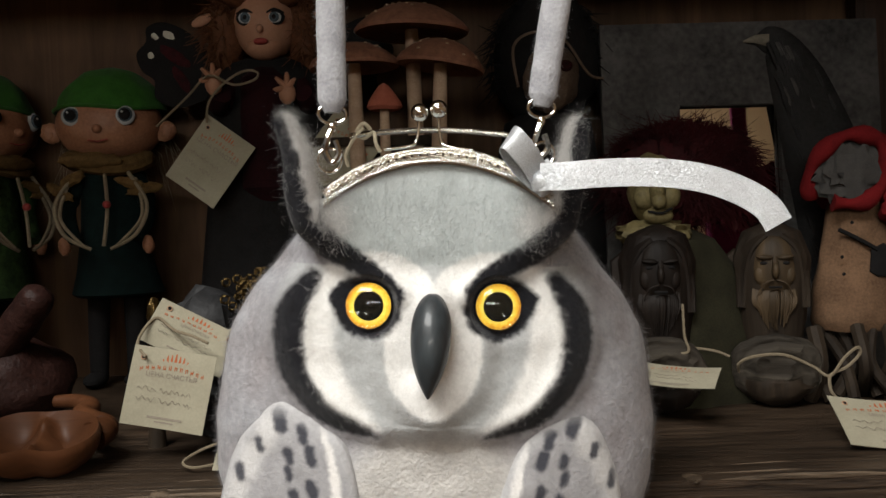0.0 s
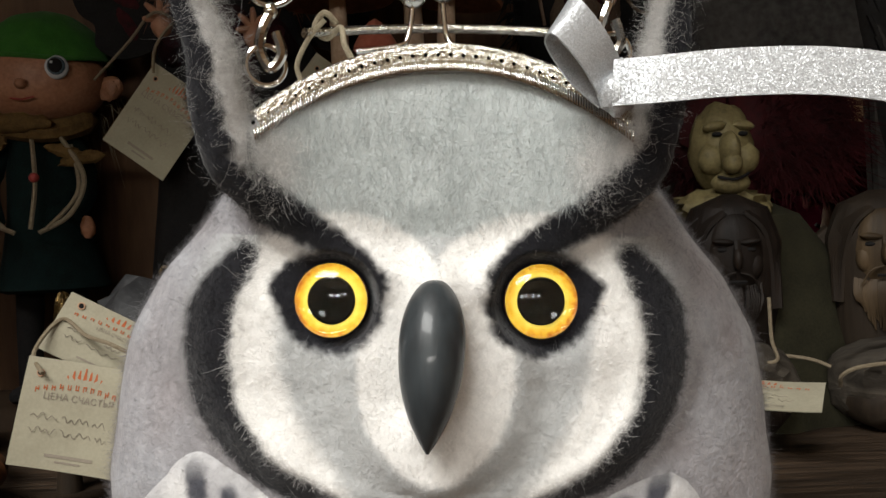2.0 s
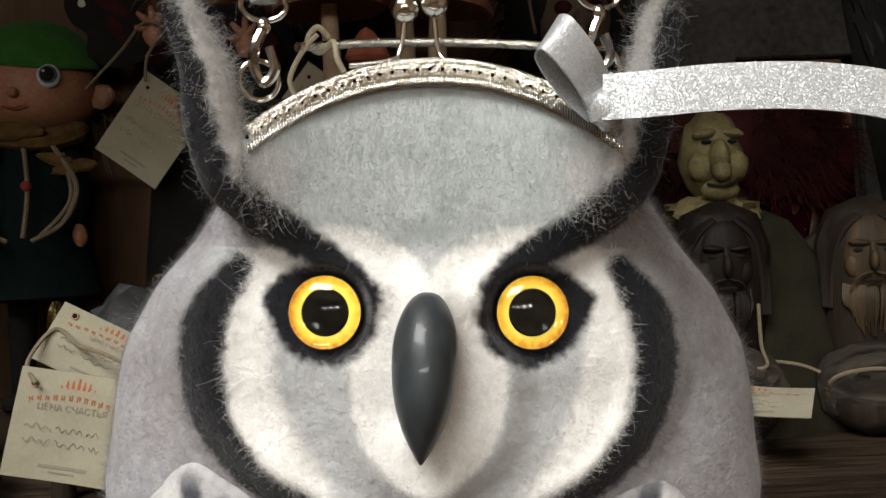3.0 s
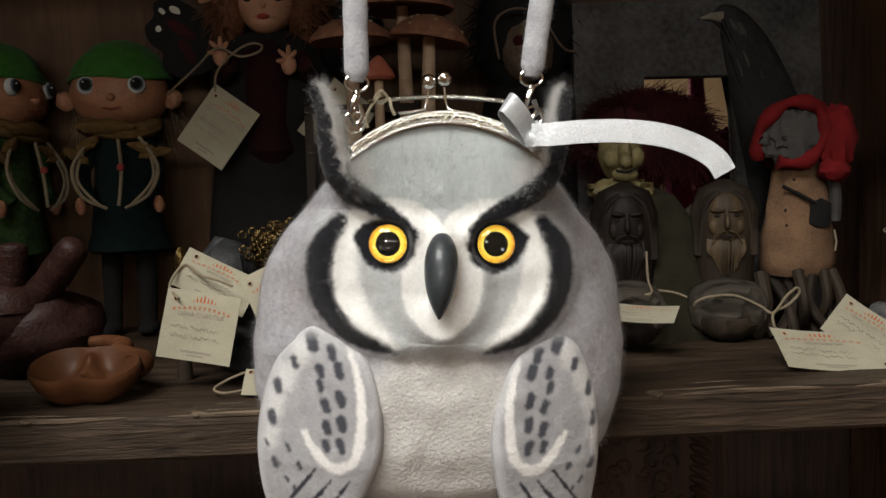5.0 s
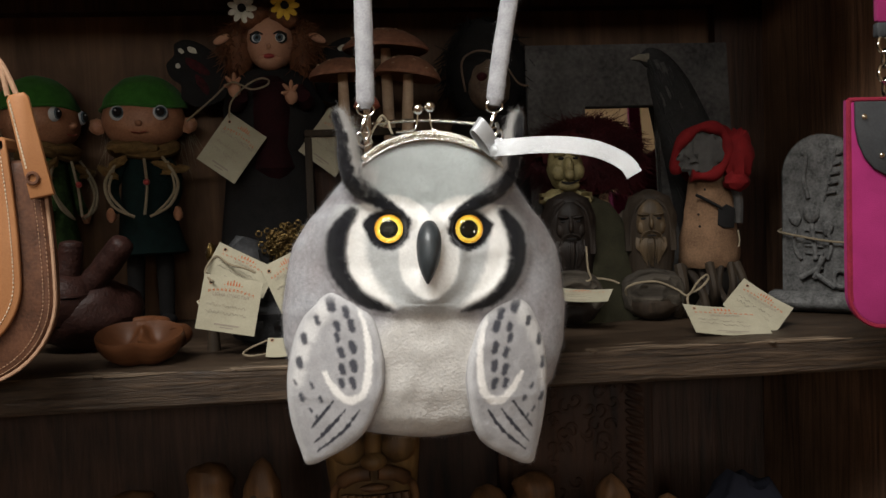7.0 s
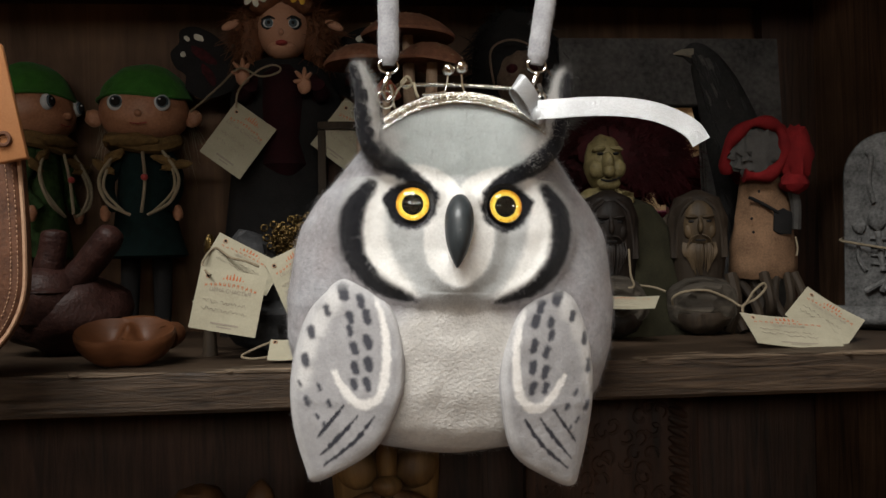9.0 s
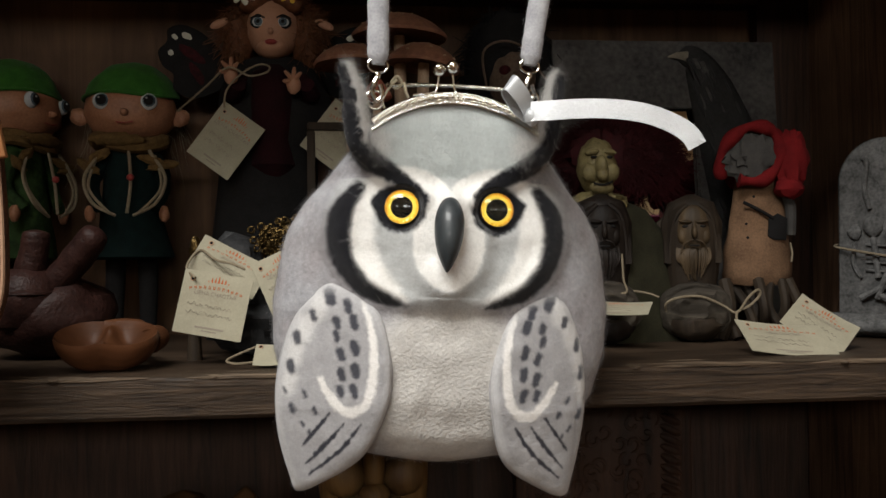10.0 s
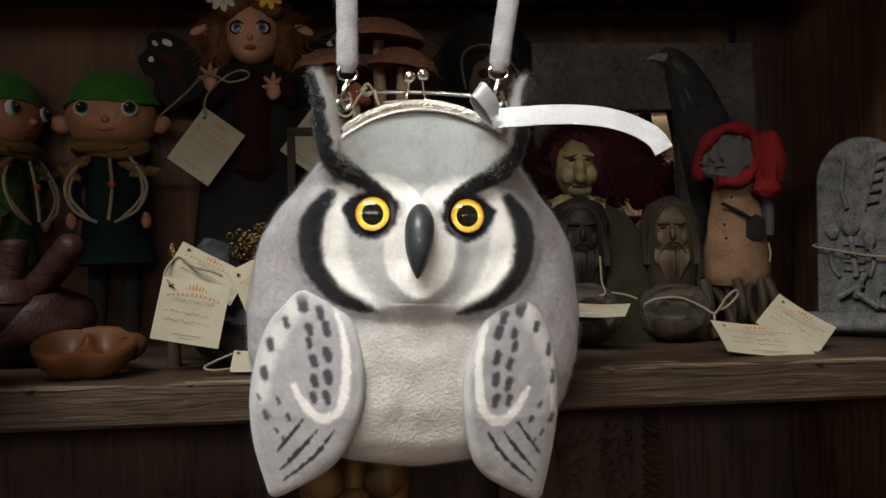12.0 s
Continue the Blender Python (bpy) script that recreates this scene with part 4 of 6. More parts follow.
BONE = surface("grey_beak_paint", (0.2, 0.18, 0.14), None, 0.6)
GOBLIN = surface("goblin_clay", (0.17, 0.14, 0.065), (0.055, 0.042, 0.018), 0.55, scale=120, fine=600)
REDHAIR = surface("black_red_hair", (0.045, 0.005, 0.007), (0.004, 0.0022, 0.0025), 0.8, scale=24, fine=300)
OLIVE = surface("olive_cloth", (0.026, 0.024, 0.013), (0.01, 0.009, 0.005), 0.95, scale=60, fine=900)
REDCLOTH = surface("red_kerchief", (0.145, 0.007, 0.008), (0.07, 0.003, 0.004), 0.9, scale=90, fine=1200, bump=0.6)
GREYCLOTH = surface("grey_kerchief_lining", (0.0595, 0.056, 0.0525), (0.035, 0.0329, 0.0315), 0.95, scale=120, fine=1300)
SACK = surface("tan_cloth_face", (0.18, 0.105, 0.06), (0.075, 0.042, 0.024), 0.85, scale=60, fine=700, bump=0.5)
STONE = surface("grey_cast_stone", (0.14, 0.138, 0.135), (0.018, 0.018, 0.0175), 0.8, scale=110, fine=500, bump=0.5)
PAPER = surface("cream_card", (0.32, 0.295, 0.218), (0.25, 0.227, 0.165), 0.85, scale=70, fine=900, bump=0.08)
INK = surface("faded_ink", (0.25, 0.215, 0.17), (0.19, 0.16, 0.13), 0.9)
REDINK = surface("red_brown_ink", (0.42, 0.12, 0.05), (0.30, 0.08, 0.035), 0.9)
GOLD = surface("antique_gold_metal", (0.12, 0.078, 0.028), (0.02, 0.012, 0.005), 0.34, 0.9, 300, 900, 0.8)
POUCH = surface("dark_grey_pouch", (0.03, 0.03, 0.031), (0.012, 0.012, 0.0125), 0.5, scale=60, fine=400, bump=0.6)
TAN = surface("tan_leather", (0.36, 0.165, 0.07), (0.27, 0.115, 0.047), 0.45, scale=30, fine=900, bump=0.12)
BROWN = surface("brown_tooled_leather", (0.13, 0.06, 0.035), (0.045, 0.022, 0.015), 0.45, scale=90, fine=500, bump=0.6)
EDGE = surface("raw_leather_edge", (0.4, 0.25, 0.16), (0.28, 0.16, 0.1), 0.7, scale=200)
THREAD = surface("cream_thread", (0.7, 0.6, 0.46), None, 0.8)
PINK = surface("magenta_felt", (0.30, 0.024, 0.125), (0.22, 0.016, 0.09), 0.95, scale=60, fine=1500, bump=0.4, sheen=0.06)
PIPING = surface("red_edge_binding", (0.26, 0.02, 0.045), None, 0.7)
CHARCOAL = surface("charcoal_leather", (0.04, 0.042, 0.045), (0.025, 0.026, 0.028), 0.5, scale=80)
NAVY = surface("navy_cloth", (0.02, 0.022, 0.035), (0.01, 0.011, 0.017), 0.9)
MIRROR, n_, l_, p_ = node_mat("old_mirror")
p_.inputs["Base Color"].default_value, p_.inputs["Metallic"].default_value, p_.inputs["Roughness"].default_value = (0.55, 0.53, 0.5, 1), 1.0, 0.03
V3 = Vector


def hairs(s, c, r, slot, count, length, droop, seed, low=-0.3, gauge=0.0005, face_gap=None):
    """Locks of hair growing from an ellipsoid, within the same mesh."""
    rng = random.Random(seed)
    c = V3(c)
    for _ in range(count):
        while True:
            d = V3((rng.gauss(0, 1), rng.gauss(0, 1), rng.gauss(0, 1))).normalized()
            if d.z > low and not (face_gap and face_gap(d)):
                break
        p = c + V3((d.x * r[0], d.y * r[1], d.z * r[2]))
        g = V3((rng.gauss(0, 0.35), rng.gauss(0, 0.35), rng.gauss(0, 0.3)))
        ln = length * rng.uniform(0.5, 1.2)
        q = [p, p + (d + g * 0.3) * ln * 0.4, p + (d * 0.8 + g) * ln * 0.7 + V3((0, 0, -droop * 0.4 * ln)), p + (d * 0.9 + g * 1.5) * ln + V3((0, 0, -droop * ln))]
        s.tube(q, [gauge, gauge, gauge * 0.8, gauge * 0.3], slot, 4)


def paper_tag(name, tl, tr, bl, label, rows=4, print_=True, curl=0.0015, group="price tags"):
    """A cream card tag with a punched hole, a red printed emblem and lines of print, laid in the plane of three corners."""
    tl, tr, bl = V3(tl), V3(tr), V3(bl)
    ex, ez = tr - tl, tl - bl
    w, h = ex.length, ez.length
    ex.normalize()
    ez = (ez - ex * ez.dot(ex)).normalized()
    ey = ez.cross(ex)
    m = Matrix((ex, ey, ez)).transposed().to_4x4()
    m.translation = tl - ez * h
    ob = tagged(new(name), label, "price tag", group)
    ob.matrix_world = m

    def bow_(x, z):
        return curl * math.sin(math.pi * x / w) + curl * 0.7 * (z / h) ** 2

    s, nx, nz, t = Shape(), 14, 14, 0.0004
    hole = (0.13 * w, 0.86 * h)
    pts, keep = [], []
    for side in (0, t):
        for j in range(nz + 1):
            for i in range(nx + 1):
                x, z = w * i / nx, h * j / nz
                pts.append((x, bow_(x, z) + side, z))
    k = (nx + 1) * (nz + 1)
    for j in range(nz):
        for i in range(nx):
            a0 = j * (nx + 1) + i
            keep.append((a0, a0 + 1, a0 + nx + 2, a0 + nx + 1))
            keep.append((k + a0, k + a0 + nx + 1, k + a0 + nx + 2, k + a0 + 1))
    rim = [i for i in range(nx + 1)] + [j * (nx + 1) + nx for j in range(1, nz + 1)] + [nz * (nx + 1) + i for i in range(nx - 1, -1, -1)] + [j * (nx + 1) for j in range(nz - 1, 0, -1)]
    for i, a0 in enumerate(rim):
        b0 = rim[(i + 1) % len(rim)]
        keep.append((a0, k + a0, k + b0, b0))
    s.add(pts, keep)
    part("card", s, PAPER, ob)
    s = Shape()
    s.tube([(hole[0] + 0.0012 * math.cos(a), bow_(*hole) - 0.0003, hole[1] + 0.0012 * math.sin(a)) for a in np.linspace(0, 6.283, 16, endpoint=False)], 0.00028, 0, 6, True)
    s.ball((hole[0], bow_(*hole), hole[1]), (0.0012, 0.0004, 0.0012), 1, 12)
    part("eyelet", s, [EDGE, SOOT], ob, "punched hole")
    if not print_:
        return ob

    def bar(sh, x0, x1, z, hgt, slot=0, n=6):
        row = [[(x, bow_(x, z) - 0.00025, z - hgt / 2), (x, bow_(x, z) - 0.00025, z + hgt / 2)] for x in np.linspace(x0, x1, n)]
        sh.grid(row, slot, wrap=False)
    rng = random.Random(len(name) + int(w * 1e5))
    s = Shape()
    for i in range(7):
        x = w * (0.36 + 0.05 * i)
        hh = h * (0.05 + 0.09 * math.sin(math.pi * (i + 0.5) / 7) + 0.015 * (i % 2))
        s.grid([[(x - 0.022 * w, bow_(x, h) - 0.0003, h * 0.80), (x - 0.004 * w, bow_(x, h) - 0.0003, h * 0.80 + hh)], [(x + 0.022 * w, bow_(x, h) - 0.0003, h * 0.80), (x + 0.006 * w, bow_(x, h) - 0.0003, h * 0.80 + hh)]], 0, wrap=False)
    for i in range(12):
        f = (i - 5.5) / 5.5
        cx, cz = w * (0.5 + 0.37 * f), h * (0.765 - 0.05 * f * f)
        for q in range(2):
            bar(s, cx - w * 0.018 + q * w * 0.022, cx - w * 0.010 + q * w * 0.022, cz + rng.uniform(-0.008, 0.008) * h, h * rng.uniform(0.035, 0.055), 0, 2)
        bar(s, cx - w * 0.018, cx + w * 0.014, cz + rng.choice((-0.018, 0, 0.018)) * h, h * 0.01, 0, 2)
    part("emblem", s, REDINK, ob, "red-brown printed emblem")
    cu = bpy.data.curves.new("print", "FONT")
    cu.body, cu.size, cu.align_x = "ЦЕНА СЧАСТЬЯ", h * 0.085, "CENTER"
    tmp = bpy.data.objects.new("print", cu)
    me = bpy.data.meshes.new_from_object(tmp)
    bpy.data.objects.remove(tmp)
    me.materials.clear()
    me.materials.append(INK)
    for vtx in me.vertices:
        x, z = w * 0.5 + vtx.co.x, h * 0.635 + vtx.co.y
        vtx.co = (x, bow_(x, z) - 0.0003, z)
    tx = new("printed_line", me)
    tx.parent = ob
    s = Shape()
    for r in range(min(rows, 2)):
        z = h * (0.47 - 0.13 * r)
        x = w * 0.12
        while x < w * 0.78:
            ln = w * rng.uniform(0.14, 0.3)
            waves = rng.uniform(16, 26)
            pts_ = [(x + ln * q, bow_(x, z) - 0.0003, z - 0.04 * (x - w * 0.3) + h * (0.022 * math.sin(q * waves + r) + 0.012 * math.sin(q * 9 + x * 900))) for q in np.linspace(0, 1, 40)]
            s.tube(pts_, 0.00013, 0, 4)
            x += ln + w * 0.035
    bar(s, w * 0.3, w * 0.72, h * 0.13, h * 0.03)
    bar(s, w * 0.4, w * 0.62, h * 0.08, h * 0.018)
    part("handwriting", s, INK, ob, "faded handwritten lines")
    return ob


def cord(name, ctrl, r, label, n=40, material=None, category="cord"):
    s = Shape()
    s.tube(curve_pts(ctrl, n), r, 0, 6)
    return thing(name, s, material or TWINE, label, category)


# elf dolls in green caps
def elf(name, x, y, turn, robe, label):
    s = Shape()
    z0 = SHELF_Z
    s.ball((0, 0, 0.184), (0.0335, 0.031, 0.0275), 0, 40, 0.05, 2)
    s.ball((0.001, 0.003, 0.191), (0.0345, 0.032, 0.0335), 1, 40, 0.05, 5, low=0.1)
    s.tube([(0.0346 * math.cos(a), 0.002 + 0.0322 * math.sin(a), 0.1945 + 0.0012 * math.cos(3 * a)) for a in np.linspace(0, 6.283, 40, endpoint=False)], 0.0013, 1, 8, True)
    for k in (-1, 1):
        s.ball((k * 0.0365, -0.004, 0.179), (0.0062, 0.0035, 0.0072), 0, 18, 0.2, k, turn=Matrix.Rotation(radians(k * 22), 3, "Y"))
        s.ball((k * 0.0375, -0.007, 0.179), (0.0036, 0.0016, 0.0046), 0, 12, 0.2)
        s.ball((k * 0.0165, -0.0268, 0.188), (0.0062, 0.0036, 0.0066), 2, 20)
        s.ball((k * 0.0165 + 0.0006, -0.0293, 0.1885), (0.0046, 0.002, 0.005), 3, 18)
        s.ball((k * 0.0165 + 0.0006, -0.0306, 0.1885), (0.0036, 0.0013, 0.004), 4, 14)
        # white dot set on the pupil as a glint
        s.ball((k * 0.0165 - 0.0008, -0.0318, 0.1902), 0.0008, 2, 8)
        s.tube(curve_pts([(k * 0.01, -0.006, 0.152), (k * 0.021, -0.012, 0.14), (k * 0.025, -0.012, 0.12), (k * 0.019, -0.022, 0.104)], 20), [0.006] * 10 + [0.0045] * 11, 5, 10)
        s.ball((k * 0.026, -0.02, 0.1), (0.004, 0.004, 0.0065), 0, 12, 0.2)
        s.tube([(k * 0.011, 0, 0.085), (k * 0.012, -0.003, 0.04), (k * 0.012, -0.006, 0.006)], [0.008, 0.007, 0.006], 7, 10)
        s.ball((k * 0.013, -0.011, 0.0055), (0.0075, 0.014, 0.0055), 7, 14)
    s.ball((0, -0.0315, 0.179), (0.0032, 0.0035, 0.003), 0, 12)
    s.tube([(-0.006, -0.030, 0.1715), (0, -0.0312, 0.1705), (0.006, -0.030, 0.172)], 0.0005, 8, 5)
    s.lathe([(0.012, 0.158), (0.02, 0.15), (0.021, 0.13), (0.022, 0.105), (0.026, 0.08), (0.029, 0.066), (0.026, 0.064)], (0, 0, 0), 5, 28, 0.15, x)
    s.tube([(0.0235 * math.cos(a), 0.018 * math.sin(a) - 0.006, 0.157 + 0.003 * math.sin(2 * a + 1)) for a in np.linspace(0, 6.283, 24, endpoint=False)], 0.0065, 6, 8, True)
    s.ball((-0.006, -0.028, 0.158), (0.02, 0.006, 0.005), 6, 18, 0.4, 3, freq=5)
    for rx, rz, rr, tilt in ((-0.026, 0.137, 0.009, 35), (0.026, 0.138, 0.012, -12), (0.018, 0.142, 0.011, 20), (-0.018, 0.146, 0.008, -30)):
        s.ball((rx, -0.024, rz), (rr, 0.003, 0.0036), 6, 14, 0.5, rx * 50, turn=Matrix.Rotation(radians(tilt), 3, "Y"), freq=6)
    for k in (-1, 1):
        s.tube(curve_pts([(k * 0.016, -0.024, 0.15), (k * 0.028, -0.029, 0.128), (k * 0.022, -0.033, 0.108), (k * 0.006, -0.033, 0.098)], 24), 0.0013, 9, 7)
        s.tube(curve_pts([(k * 0.02, -0.022, 0.146), (k * 0.025, -0.03, 0.12), (k * 0.01, -0.034, 0.1)], 20), 0.0011, 9, 7)
    s.tube(curve_pts([(0.002, -0.026, 0.15), (0.004, -0.03, 0.125), (0.002, -0.034, 0.1)], 14), 0.0012, 9, 6)
    s.ball((0.004, -0.031, 0.128), 0.0028, 8, 10)
    hairs(s, (0, 0.006, 0.180), (0.034, 0.028, 0.02), 10, 80, 0.011, 2.4, int(abs(x) * 1000), -0.9, 0.0002, lambda d: d.y < 0.0 or d.z > -0.1)
    s.v = [(px * 1.08, py * 1.04, pz) for px, py, pz in s.v]
    ob = thing(name, s, [SKIN, GREEN, EYEWHITE, EYEBLUE, SOOT, robe, MUSTARD, SOOT, LIPS, TWINE, TWINE], label, "doll", "elf dolls")
    ob.matrix_world = pose(x, y, z0, 0, 0, turn)
    return ob


elf("elf_doll", -0.187, 0.612, 4, TEAL, "clay elf doll with green felt cap and teal robe")
elf("elf_doll", -0.274, 0.605, 70, CHECK, "clay elf doll with green cap and checked green robe")

# fairy doll with flowers in her hair
s = Shape()
fx0, fy0 = -0.07, 0.585
s.ball((fx0, fy0, 1.480), (0.0208, 0.022, 0.0245), 0, 36)
s.ball((fx0, fy0 - 0.006, 1.464), (0.013, 0.014, 0.009), 0, 20)
s.ball((fx0 + 0.001, fy0 + 0.010, 1.487), (0.033, 0.022, 0.027), 1, 30, 0.2, 3)
for k in (-1, 1):
    s.ball((fx0 + k * 0.027, fy0 + 0.004, 1.473), (0.0125, 0.016, 0.021), 1, 24, 0.3, 3 + k, freq=4)
    s.ball((fx0 + k * 0.0125, fy0 - 0.010, 1.5), (0.014, 0.011, 0.0085), 1, 20, 0.2, 6 + k, turn=Matrix.Rotation(radians(k * 24), 3, "Y"))
    hairs(s, (fx0 + k * 0.027, fy0 + 0.003, 1.474), (0.0125, 0.016, 0.021), 1, 260, 0.010, 0.5, 40 + k, -0.9, 0.0004, lambda d: d.x * k < -0.35)
hairs(s, (fx0, fy0 + 0.008, 1.486), (0.033, 0.021, 0.028), 1, 700, 0.011, 0.7, 7, -0.2, 0.0004, lambda d: d.y < -0.35 and d.z < 0.5)
for k in (-1, 1):
    s.ball((fx0 + k * 0.0095, fy0 - 0.0182, 1.4812), (0.0066, 0.003, 0.0052), 4, 18)
    s.ball((fx0 + k * 0.0095, fy0 - 0.0188, 1.481), (0.0054, 0.003, 0.0042), 2, 18)
    s.ball((fx0 + k * 0.0095, fy0 - 0.0211, 1.481), (0.0032, 0.0012, 0.0034), 3, 16)
    s.ball((fx0 + k * 0.0095, fy0 - 0.022, 1.481), (0.0015, 0.0007, 0.0016), 4, 12)
    s.tube(curve_pts([(fx0 + k * 0.004, fy0 - 0.0205, 1.4835), (fx0 + k * 0.0095, fy0 - 0.0212, 1.4862), (fx0 + k * 0.0155, fy0 - 0.018, 1.484)], 12), 0.0007, 4, 5)
    s.ball((fx0 + k * 0.041, fy0 - 0.006, 1.483), (0.008, 0.002, 0.0035), 0, 14, turn=Matrix.Rotation(radians(k * 25), 3, "Y"))
    s.tube(curve_pts([(fx0 + k * 0.018, fy0, 1.445), (fx0 + k * 0.03, fy0 - 0.014, 1.425), (fx0 + (0.0 if k < 0 else 0.004) + k * 0.024, fy0 - 0.03, 1.43)], 16), [0.008] * 9 + [0.006] * 8, 5, 10)
s.ball((fx0, fy0 - 0.0225, 1.4735), (0.0025, 0.003, 0.003), 0, 12)
s.ball((fx0, fy0 - 0.0205, 1.4655), (0.0048, 0.003, 0.0022), 6, 16)
for hx, hz in ((-0.099, 1.437), (-0.052, 1.43)):
    s.ball((hx, 0.553, hz), (0.0055, 0.004, 0.0075), 0, 14, 0.15)
    for dx, dz, ln in ((-0.006, 0.009, 1), (0.001, 0.012, 1), (0.006, 0.008, 1), (-0.009, 0.002, 0.8)):
        s.tube([(hx, 0.552, hz + 0.003), (hx + dx * 0.7, 0.549, hz + dz * 0.8), (hx + dx * ln, 0.547, hz + dz * ln)], [0.002, 0.0017, 0.001], 0, 6)
s.lathe([(0.01, 1.46), (0.024, 1.455), (0.036, 1.446), (0.043, 1.425), (0.041, 1.4), (0.044, 1.37), (0.05, 1.31), (0.052, 1.26), (0.052, 1.234)], (fx0, fy0 + 0.004, 0), 10, 40, 0.16, 2, Matrix.Diagonal((1, 0.5, 1)))
s.lathe([(0.008, 1.45), (0.017, 1.443), (0.019, 1.42), (0.017, 1.39), (0.02, 1.37), (0.003, 1.35)], (fx0, fy0 - 0.006, 0), 5, 28, 0.14, 4)
for cx, cz, mat_, core in ((-0.091, 1.506, 7, 4), (-0.055, 1.508, 8, 4)):
    for i in range(9):
        a0 = 2 * math.pi * i / 9
        s.ball((cx + 0.0075 * math.cos(a0), fy0 - 0.021 + 0.001 * (i % 2), cz + 0.0075 * math.sin(a0)), (0.0052, 0.001, 0.0028), mat_, 10, turn=Matrix.Rotation(-a0, 3, "Y"))
    s.ball((cx, fy0 - 0.023, cz), (0.0036, 0.002, 0.0036), core, 14, 0.2)
for side, cx, cz in ((-1, -0.132, 1.462), (1, -0.016, 1.462)):
    m = Matrix.Translation((cx, 0.602, cz)) @ Matrix.Diagonal((-side, 1, 1, 1)) @ Matrix.Rotation(radians(18), 4, "Y")
    rim = curve_pts([(0.028, 0, -0.014), (0.020, 0, 0.006), (0.002, 0, 0.018), (-0.018, 0, 0.021), (-0.029, 0, 0.014), (-0.027, 0, 0.004), (-0.031, 0, -0.006), (-0.024, 0, -0.016), (-0.014, 0, -0.020), (-0.010, 0, -0.031), (0.004, 0, -0.034), (0.018, 0, -0.027)], 60, True)
    s.slab([(p[0], p[2]) for p in rim], 0.0012, m, 4)
    for ax, az, rx_, rz_, sl, tilt in ((-0.013, 0.013, 0.0045, 0.0024, 7, 25), (-0.022, 0.0095, 0.0028, 0.0018, 7, 40), (-0.004, 0.000, 0.012, 0.0042, 11, 35), (0.004, -0.014, 0.010, 0.0036, 11, 60), (-0.021, -0.004, 0.0022, 0.0022, 7, 0)):
        s.ball(m @ V3((ax, -0.0004, az)), (rx_, 0.0007, rz_), sl, 14, 0.3, ax * 300, turn=Matrix.Rotation(radians(tilt * -side), 3, "Y"), freq=4)
thing("fairy_doll", s, [FAIRY, AUBURN, EYEWHITE, EYEBLUE, SOOT, WINE, LIPS, PETAL, YELLOW, SKULL, SOOT, REDHAIR], "fairy doll with auburn hair, flower wreath and dark dress", "doll")

paper_tag("price_tag", (-0.1045, 0.556, 1.4180), (-0.0740, 0.554, 1.3955), (-0.1340, 0.556, 1.3800), "cream card price tag hanging on twine from a doll")
cord("tag_twine", [(-0.143, 0.575, 1.413), (-0.118, 0.56, 1.43), (-0.1, 0.545, 1.441), (-0.085, 0.546, 1.435), (-0.072, 0.548, 1.438), (-0.07, 0.55, 1.443), (-0.078, 0.549, 1.444), (-0.09, 0.547, 1.437), (-0.102, 0.551, 1.425), (-0.104, 0.552, 1.412)], 0.0008, "pale twine looped round the doll hand")

# cluster of mushrooms
mush = tagged(new("mushroom_ornament"), "cluster of speckled brown clay mushrooms on pale stems", "ornament")
for cx, cy, rim, top, r, lean, mat_, foot in ((0.029, 0.552, 1.468, 1.484, 0.037, 2, CAP, 0.032), (-0.008, 0.545, 1.446, 1.459, 0.029, -2, CAP, -0.006), (0.047, 0.54, 1.444, 1.459, 0.028, 9, CAP, 0.04), (0.011, 0.535, 1.419, 1.432, 0.0115, 0, REDCAP, 0.011)):
    s = Shape()
    tn = Matrix.Rotation(radians(lean), 3, "Y")
    hh = top - rim
    prof = [(0.0004, hh), (r * 0.25, hh * 0.97), (r * 0.5, hh * 0.82), (r * 0.75, hh * 0.52), (r * 0.93, hh * 0.16), (r, -0.001), (r * 0.97, -0.003), (r * 0.8, -0.001), (r * 0.4, 0.001), (0.0004, 0.002)]
    if r < 0.02:
        prof = [(0.0004, hh), (r * 0.3, hh * 0.85), (r * 0.6, hh * 0.5), (r * 0.9, hh * 0.1), (r, -0.002), (r * 0.8, -0.004), (0.0004, -0.003)]
    s.lathe(prof, (cx, cy, rim), 0, 36, 0.06, cx * 90, tn)
    rng = random.Random(int(cx * 1000))
    for _ in range(22 if r > 0.02 else 0):
        a0, q = rng.uniform(0, 6.28), rng.uniform(0.2, 0.95)
        zz = float(np.interp(q, [0.25, 0.5, 0.75, 0.93, 1], [0.97, 0.82, 0.52, 0.16, 0])) * hh
        s.ball(V3((cx, cy, rim)) + tn @ V3((r * q * math.cos(a0), r * q * math.sin(a0), zz)), (0.0013, 0.0013, 0.0007), 1, 8)
    part("cap", s, [mat_, STEM], mush, "speckled brown mushroom cap" if r > 0.02 else "small red pointed cap")
    s = Shape()
    sr = 0.0048 if r > 0.02 else 0.0034
    s.tube(curve_pts([(cx, cy, rim), (cx + (foot - cx) * 0.3, cy + 0.002, rim - 0.05), (foot, cy, 1.246)], 20), [sr * (0.85 + 0.35 * i / 20) for i in range(21)], 0, 14)
    part("stem", s, STEM, mush)
s = Shape()
s.ball((0.018, 0.545, 1.242), (0.048, 0.032, 0.012), 0, 24, 0.2, 4)
part("base", s, OLIVE, mush, "dark mossy base")

